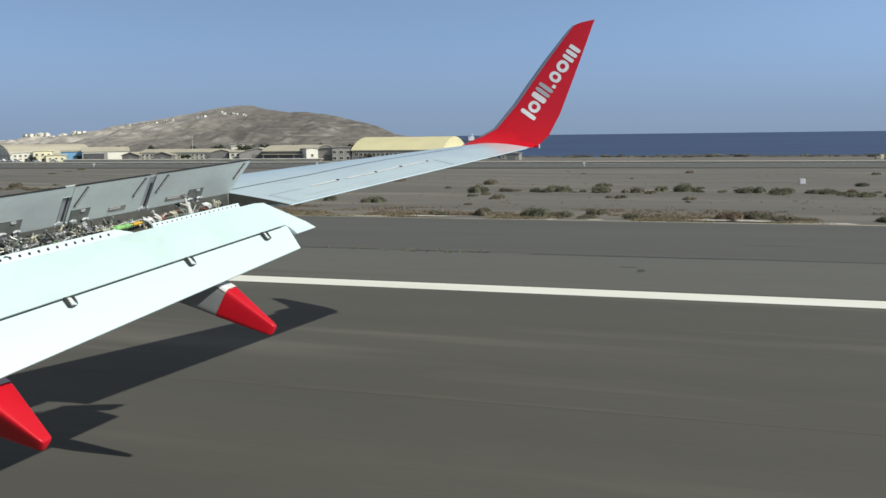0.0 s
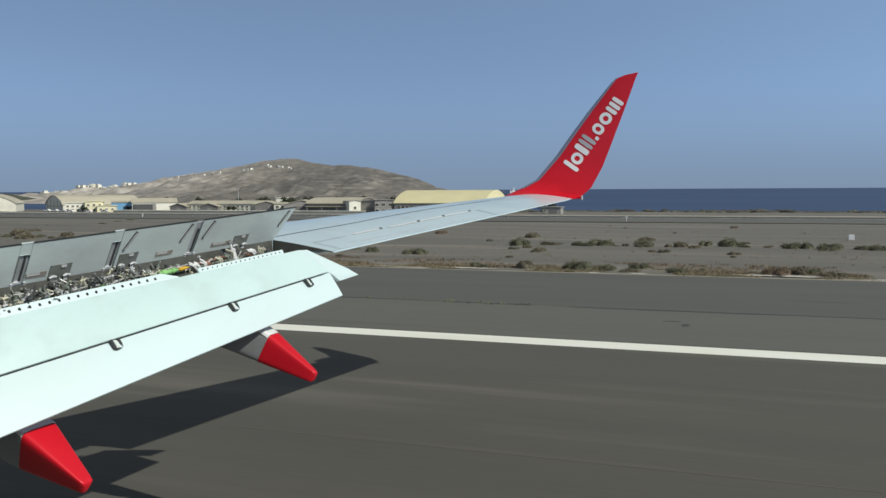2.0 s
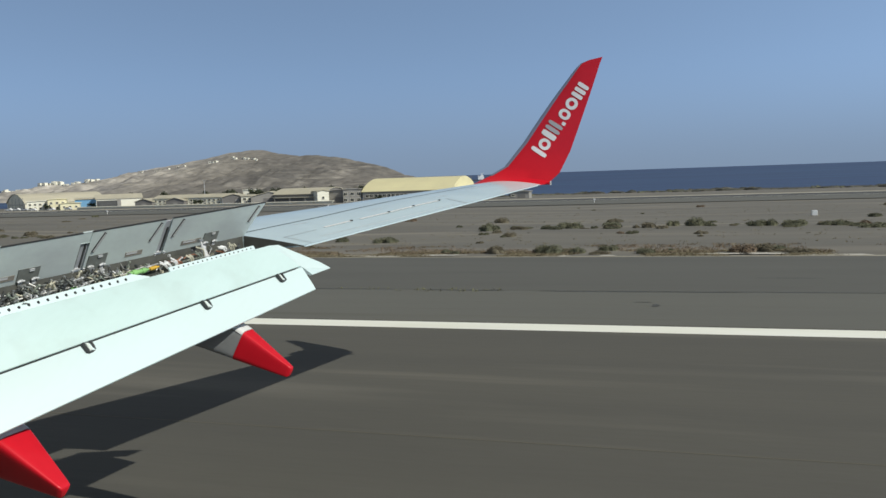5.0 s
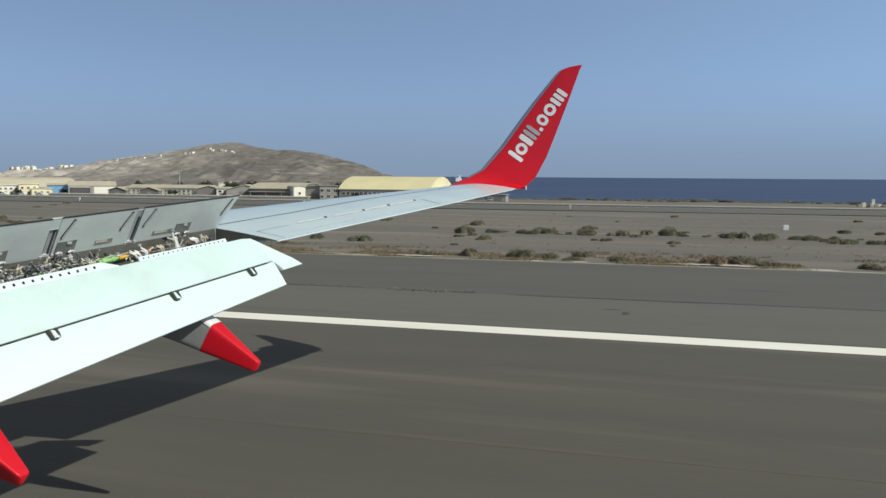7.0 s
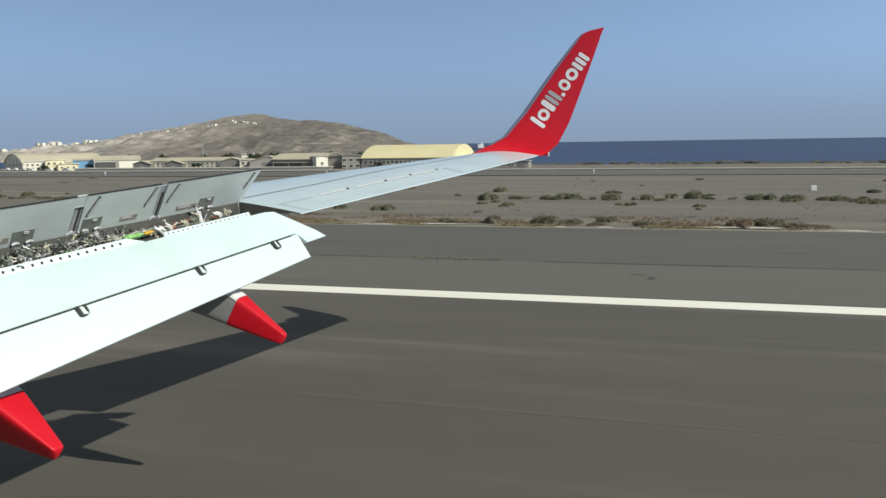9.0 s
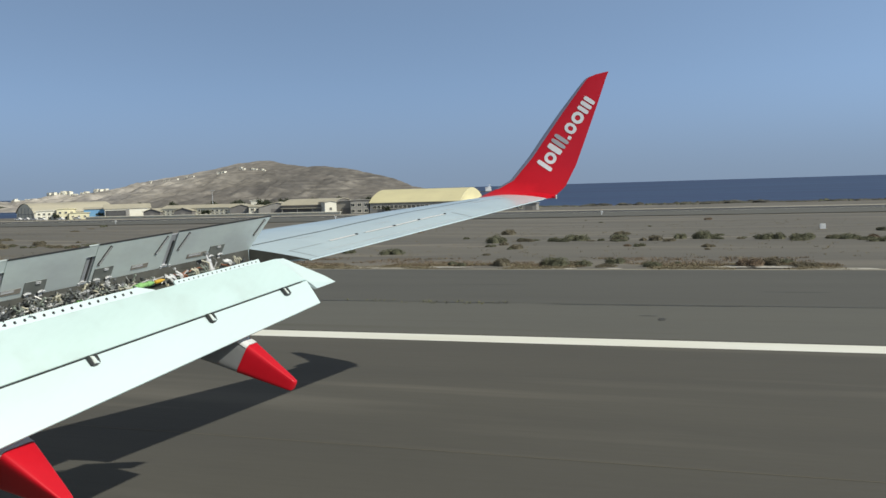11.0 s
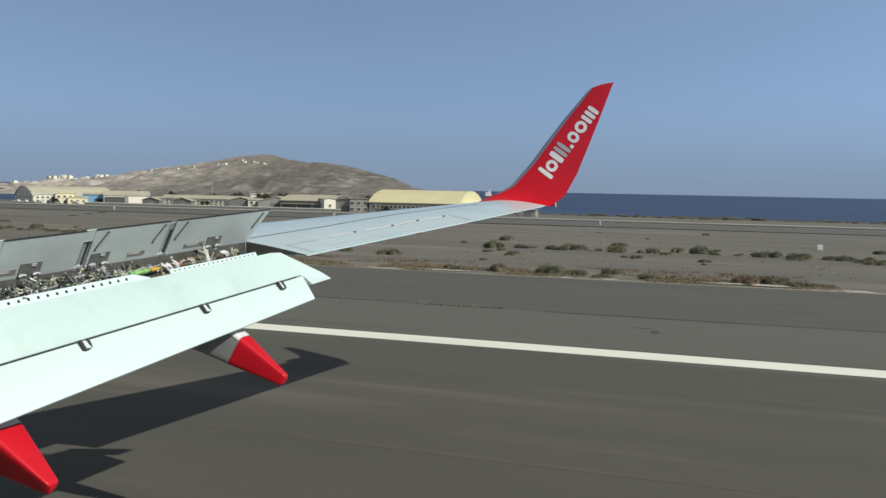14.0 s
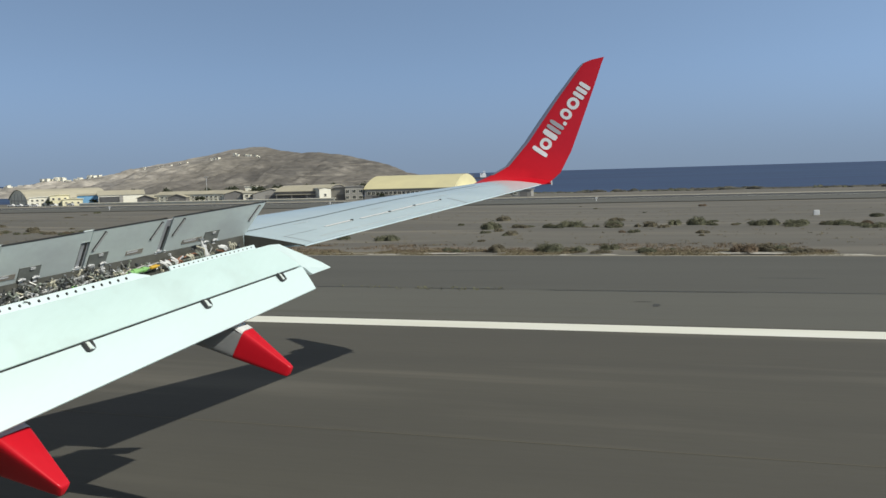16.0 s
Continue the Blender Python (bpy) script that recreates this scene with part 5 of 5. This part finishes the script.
# grey gabled sheds
building("gabled_shed", "grey sheet shed with a low gabled roof", "shed", -222, 401, 19, 20, 22, 4.4, 2.4, M_GREYWALL, M_ROOF, doors=((0, 0, 6, 3.6, M_DARKWALL),))
building("gabled_shed", "dark sheet shed with a low gabled roof and grey door", "shed", -244, 402, 12, 18, 22, 4.2, 1.7, M_DARKWALL, M_ROOF, doors=((2, 0, 2.2, 3.2, M_GREYWALL),))
building("open_bay", "pale concrete bay between two sheds", "shed", -235, 401, 6.5, 12, 22, 4.6, 0.6, M_CREAM, M_ROOF, gable=False, windows=bays(5.5, 2, 2.6, 1.6, 1.2), doors=((0, 0, 3.4, 2.2, M_GREYWALL),))
building("rooftop_plant", "small white plant room on posts behind the sheds", "building", -250, 428, 6, 5, 20, 8.6, 0.2, M_WHITEWALL, M_WHITEWALL)
# long barrack row with two dark gabled porches
building("barrack_block", "long low cream barrack with dark window bays", "building", -270, 402, 46, 12, 4, 4.7, 1.7, M_CREAM, M_ROOF, gable=False,
         windows=bays(46, 17, 2.9, 1.3, 1.1) + bays(46, 17, 0.6, 1.3, 1.5))
for x, w in ((-297, 10), (-277, 10.5)):
    building("barrack_gable", "dark gabled porch before the barrack block", "building", x, 397, w, 12, 8, 3.4, 1.7, M_DARKWALL, M_ROOF, doors=((0, 0, 2.4, 2.6, M_GREYWALL),))
# store with a whitewashed half and an open half, its interior shade a dark panel
building("white_store", "whitewashed store with tan roof and an opening painted as shaded", "building", -315, 400, 24, 18, 40, 5.6, 2.3, M_WHITEWALL, M_ROOF, gable=False, doors=((-6.4, 0, 10.6, 4.9, M_INTERIOR), (-0.1, 0, 1.8, 5.2, M_GREYWALL)))
building("white_kiosk", "narrow whitewashed kiosk beside the blue store", "building", -327, 399, 2.2, 4, 30, 4.6, 0.2, M_WHITEWALL, M_WHITEWALL)
# arched hangars with gable ends turned to the runway
building("lattice_hangar", "large arched hangar with pale lattice gable and tan roof", "hangar", -386, 399, 30, 46, -28, 4.2, 5.4, M_CREAM, M_ROOF, arch=True,
         windows=[(-12 + 6 * i, 1.0, 0.35, 6.5, M_GREYWALL) for i in range(5)] + [(0, 3.4, 26, 0.3, M_GREYWALL)])
building("blue_store", "low store with a bright blue sheet front", "building", -337, 400, 12.5, 10, 32, 5.5, 0.8, M_BLUEWALL, M_ROOF, gable=False)
building("office_block", "pale yellow two-storey office with dark windows", "building", -345, 386, 9.5, 10, 38, 6.0, 0.3, M_OFFICE, M_OFFICE, windows=bays(9, 3, 3.6, 1.2, 1.2) + bays(9, 3, 0.8, 1.2, 1.3))
building("office_wing", "whitewashed two-storey office wing with small windows", "building", -356.5, 386, 13.5, 9, 38, 5.0, 0.3, M_WHITEWALL, M_WHITEWALL, windows=bays(13, 5, 3.0, 1.2, 1.0) + bays(13, 5, 0.7, 1.2, 1.3))
building("office_annex", "pale yellow single-storey office annex", "building", -335, 384.5, 10, 8, 38, 3.4, 0.3, M_OFFICE, M_OFFICE, windows=bays(9, 3, 1.2, 1.1, 1.0))
# dark door panels stand in for the shade inside open doors
for x, w in ((-448, 38), (-520, 36)):
    building("arched_hangar", "arched hangar with cream gable wall and tan roof", "hangar", x, 404, w, 46, 40, 4.6, 6.2, M_CREAM, M_ROOF, arch=True, doors=((-7, 0, 14, 5.2, M_DARKWALL),))
building("white_shed", "low whitewashed shed between the arched hangars", "shed", -486, 398, 24, 16, 6, 5.0, 1.4, M_WHITEWALL, M_ROOF)
building("salmon_building", "low salmon plastered building with small windows", "building", -580, 400, 44, 14, 0, 6.2, 0.3, M_PINK, M_PINK, windows=bays(38, 6, 2.4, 1.6, 1.8))
building("field_hut", "small grey concrete hut with cream frame", "hut", -86, 392, 9, 6, 0, 3.2, 0.3, M_GREYWALL, M_GREYWALL, doors=((1, 0, 3.4, 2.4, M_DARKWALL),), windows=((-3, 1.2, 1.4, 1.0, M_GLASS),))
building("boundary_wall", "long low cream wall before the hangars", "wall", -250, 378, 150, 0.4, 0, 1.1, 0.1, M_CREAM, M_CREAM, gable=False)


def parked_car(x, y, mat, label):
    ob = thing("car", label, "car", (x, y, gz(x, y)), 0, "cars by the office")
    bm = bmesh.new()
    prof = [(-2.1, 0.35), (-2.15, 0.8), (-1.3, 0.95), (-0.7, 1.45), (0.9, 1.45), (1.6, 0.95), (2.15, 0.85), (2.1, 0.35)]
    loft(bm, [[(a, b, c) for a, c in prof] for b in (-0.85, 0.85)])
    part("body", bm, mat, ob)
    bm = bmesh.new()
    loft(bm, [[(a, b, c) for a, c in ((-1.1, 1.0), (-0.68, 1.38), (0.85, 1.38), (1.4, 1.0))] for b in (-0.87, 0.87)])
    part("window", bm, M_GLASS, ob)
    for a in (-1.35, 1.35):
        for b in (-0.75, 0.75):
            bm = bmesh.new()
            rod(bm, (a, b - 0.12, 0.33), (a, b + 0.12, 0.33), 0.33, 16)
            part("wheel", bm, M_DARK, ob)


for x, mat, word in ((-372, M_WHITE, "white"), (-366.5, M_WHITE, "white"), (-361, M_GREYPAINT, "silver"), (-355.5, M_WHITE, "white"), (-343, M_WHITE, "white"), (-332, M_GREYPAINT, "silver")):
    parked_car(x, 379.5, mat, word + " car parked before the pale yellow office")


def light_mast(x, y, h):
    ob = thing("light_mast", "tall grey floodlight mast behind the hangars", "lamp post", (x, y, gz(x, y) - 0.2))
    bm = bmesh.new()
    rod(bm, (0, 0, 0), (0, 0, h), 0.22, 10, 0.10)
    part("pole", bm, M_GREYPAINT, ob)
    bm = bmesh.new()
    box(bm, (0, 0, h), (3.4, 0.2, 0.18), bevel=0.03)
    part("crossarm", bm, M_GREYPAINT, ob)
    for k in (-1.3, -0.45, 0.45, 1.3):
        bm = bmesh.new()
        box(bm, (k, -0.2, h - 0.25), (0.55, 0.35, 0.4), bevel=0.05)
        part("floodlight", bm, M_GREYWALL, ob)


light_mast(-281, 432, 15)
light_mast(-98, 436, 17)

# broken hut by the shore
hut = thing("ruined_hut", "broken cream rubble hut with a stub tower", "ruin", (76, 396, gz(76, 396) - 0.2))
g = random.Random(33)
for k in range(9):
    bm = bmesh.new()
    h = g.uniform(0.7, 2.4)
    box(bm, (-6 + 1.5 * k, g.uniform(-1, 1), h / 2), (g.uniform(1.2, 2.0), g.uniform(1.5, 3.0), h), Matrix.Rotation(g.uniform(-0.15, 0.15), 3, "Z"), 0.12)
    part("broken_wall", bm, M_CREAM if k % 2 else M_PALE, hut)
bm = bmesh.new()
box(bm, (-1, 0, 1.9), (1.2, 1.2, 3.8), bevel=0.1)
part("stub_tower", bm, M_CREAM, hut)

# ---- town and houses on the headland ----
q = random.Random(12)


def house(x, y, w, d, h, seed):
    g = random.Random(seed)
    ob = thing("house", "small white flat-roofed house on the headland", "house", (x, y, hz(x, y) - 1.5), g.uniform(-20, 20), "houses on the headland")
    bm = bmesh.new()
    box(bm, (0, 0, h / 2), (w, d, h))
    part("wall", bm, M_WHITEWALL, ob)
    bm = bmesh.new()
    box(bm, (0, 0, h + 0.2), (w + 0.4, d + 0.4, 0.4))
    part("roof", bm, M_CREAM, ob)
    for i in range(max(1, int(w / 5))):
        bm = bmesh.new()
        box(bm, (-w / 2 + 2.5 + 5 * i, -d / 2, h * 0.6), (1.8, 0.3, 2.2))
        part("window", bm, M_GLASS, ob)


for k in range(9):
    house(-1562 + 8 * k + q.uniform(-2, 2), 1695 + q.uniform(-20, 10), q.uniform(7, 12), q.uniform(8, 12), q.uniform(9, 13) + 2, k)
for k in range(13):
    house(-1492 + 9 * k + q.uniform(-3, 3), 1690 + q.uniform(-20, 10), q.uniform(5, 10), q.uniform(7, 9), q.uniform(3, 7) + 2, 20 + k)
for k in range(14):
    house(-1680 + 8 * k + q.uniform(-4, 4), 1690 + q.uniform(-20, 10), q.uniform(5, 11), 8, q.uniform(3, 7) + 2, 120 + k)
for k in range(9):
    house(-1160 + 11 * k + q.uniform(-4, 4), 1560 + q.uniform(-30, 20), q.uniform(3, 6), 5, q.uniform(3, 4.5), 140 + k)
for x, w in ((-968, 5), (-958, 9), (-941, 6), (-934, 11), (-919, 7), (-911, 4)):
    house(x, 1590 + q.uniform(-6, 8), w, 6, q.uniform(3.4, 4.8), 50 - x)
for k in range(3):
    house(-1000 + 7 * k, 1560, 6, 7, 4.5, 70 + k)

# ---- ship off the headland ----
ship = thing("ship", "small white ship far out on the sea", "ship", (-737, 2750, -16.5), 15)
bm = bmesh.new()
loft(bm, [[(x, -w, 4.6), (x, -w * 0.7, -1), (x, w * 0.7, -1), (x, w, 4.6)] for x, w in ((-96, 1.0), (-84, 6.5), (-20, 8), (12, 8), (20, 5.5))])
part("hull", bm, M_DARKWALL, ship, "dark hull")
for c, s in (((2, 0, 8.5), (20, 13, 8)), ((4, 0, 14.5), (14, 12, 4.5)), ((5, 0, 18), (9, 11, 3)), ((-6, 0, 15), (4, 5, 6))):
    bm = bmesh.new()
    box(bm, c, s, bevel=0.3)
    part("superstructure", bm, M_WHITE, ship)
for x, z in ((6, 27), (-30, 17), (-58, 16), (-82, 14)):
    bm = bmesh.new()
    rod(bm, (x, 0, 4), (x, 0, z), 0.9, 8, 0.5)
    rod(bm, (x - 5, 0, z - 3), (x + 5, 0, z - 2), 0.5, 8)
    part("mast", bm, M_WHITE if x > 0 else M_DARKWALL, ship)


# ---- equipment farther down the runway ----
def trailer(x, y, turn):
    ob = thing("generator_trailer", "dark generator trailer with a large cable drum", "trailer", (x, y, gz(x, y)), turn, "generator trailers")
    bm = bmesh.new()
    box(bm, (0, 0, 0.75), (5.6, 1.9, 0.25), bevel=0.04)
    part("chassis", bm, M_GREYWALL, ob)
    bm = bmesh.new()
    box(bm, (1.5, 0, 1.6), (2.2, 1.6, 1.4), bevel=0.15)
    box(bm, (1.9, 0, 2.5), (0.5, 0.5, 0.5), bevel=0.08)
    part("engine_housing", bm, M_MACHINE, ob)
    bm = bmesh.new()
    rod(bm, (-0.8, -0.7, 1.9), (-0.8, 0.7, 1.9), 0.6, 24)
    drum = part("cable_drum", bm, M_MACHINE, ob)
    for b in (-0.75, 0.75):
        bm = bmesh.new()
        rod(bm, (-0.8, b - 0.05, 1.9), (-0.8, b + 0.05, 1.9), 1.1, 28)
        part("drum_flange", bm, M_MACHINE, drum)
    for a in (-2.1, 2.2):
        for b in (-0.9, 0.9):
            bm = bmesh.new()
            rod(bm, (a, b - 0.16, 0.5), (a, b + 0.16, 0.5), 0.5, 20)
            part("wheel", bm, M_DARK, ob)
    bm = bmesh.new()
    rod(bm, (-2.8, 0, 0.75), (-4.1, 0, 0.5), 0.08, 8)
    rod(bm, (-3.6, 0, 0.55), (-3.6, 0, 1.6), 0.05, 8)
    part("drawbar", bm, M_MACHINE, ob)


trailer(106, 89, 0)
trailer(114, 76, 180)
cab = thing("equipment_cabinet", "dark green sheet equipment cabinet with grey-green side", "cabinet", (99, 89, gz(99, 89)))
bm = bmesh.new()
box(bm, (0, 0, 1.15), (2.6, 2.0, 2.3), bevel=0.04)
part("body", bm, M_OLIVE, cab)
for a in (-0.62, 0.62):
    bm = bmesh.new()
    box(bm, (a, -1.01, 1.15), (1.2, 0.05, 2.1), bevel=0.02)
    part("door", bm, M_CABINET, cab, "dark green door")
mark = thing("marker_box", "white square marker box standing on bare dirt", "marker", (9.0, 88, gz(9.0, 88)))
bm = bmesh.new()
box(bm, (0, 0, 0.32), (0.5, 0.42, 0.5), bevel=0.04)
part("body", bm, M_WHITE, mark)
bm = bmesh.new()
box(bm, (0, 0, 0.04), (0.8, 0.6, 0.12), bevel=0.02)
part("base_slab", bm, M_PALE, mark)
sign = thing("marker_board", "white marker board with red and white feet", "sign", (92, 91, gz(92, 91)))
bm = bmesh.new()
box(bm, (0, 0, 1.25), (2.0, 0.12, 1.2), bevel=0.03)
part("board", bm, M_WHITE, sign)
for a in (-0.8, 0, 0.8):
    bm = bmesh.new()
    box(bm, (a, 0, 0.32), (0.3, 0.3, 0.66), bevel=0.04)
    part("foot", bm, M_RED if a else M_WHITE, sign)
sock = thing("windsock", "red and white windsock on a white pole", "windsock", (-195, 108, gz(-195, 108) - 0.1))
bm = bmesh.new()
rod(bm, (0, 0, 0), (0, 0, 6.2), 0.08, 10, 0.05)
part("pole", bm, M_WHITE, sock)
for k in range(5):
    bm = bmesh.new()
    rod(bm, (0.1 + 0.75 * k, 0, 6.0 - 0.28 * k), (0.85 + 0.75 * k, 0, 5.72 - 0.28 * k), 0.48 - 0.055 * k, 16, 0.425 - 0.055 * k)
    part("sleeve_band", bm, M_WHITE if k % 2 else M_RED, sock)
for k in range(5):
    x = -210 + 62 * k
    y = 184
    lamp_ob = thing("runway_edge_light", "small white runway edge marker on a post", "runway light", (x, y, gz(x, y) - 0.05), 0, "runway edge lights")
    bm = bmesh.new()
    rod(bm, (0, 0, 0), (0, 0, 0.7), 0.07, 8)
    part("post", bm, M_WHITE, lamp_ob)
    bm = bmesh.new()
    box(bm, (0, 0, 0.85), (0.45, 0.3, 0.35), bevel=0.05)
    part("head", bm, M_WHITE, lamp_ob)
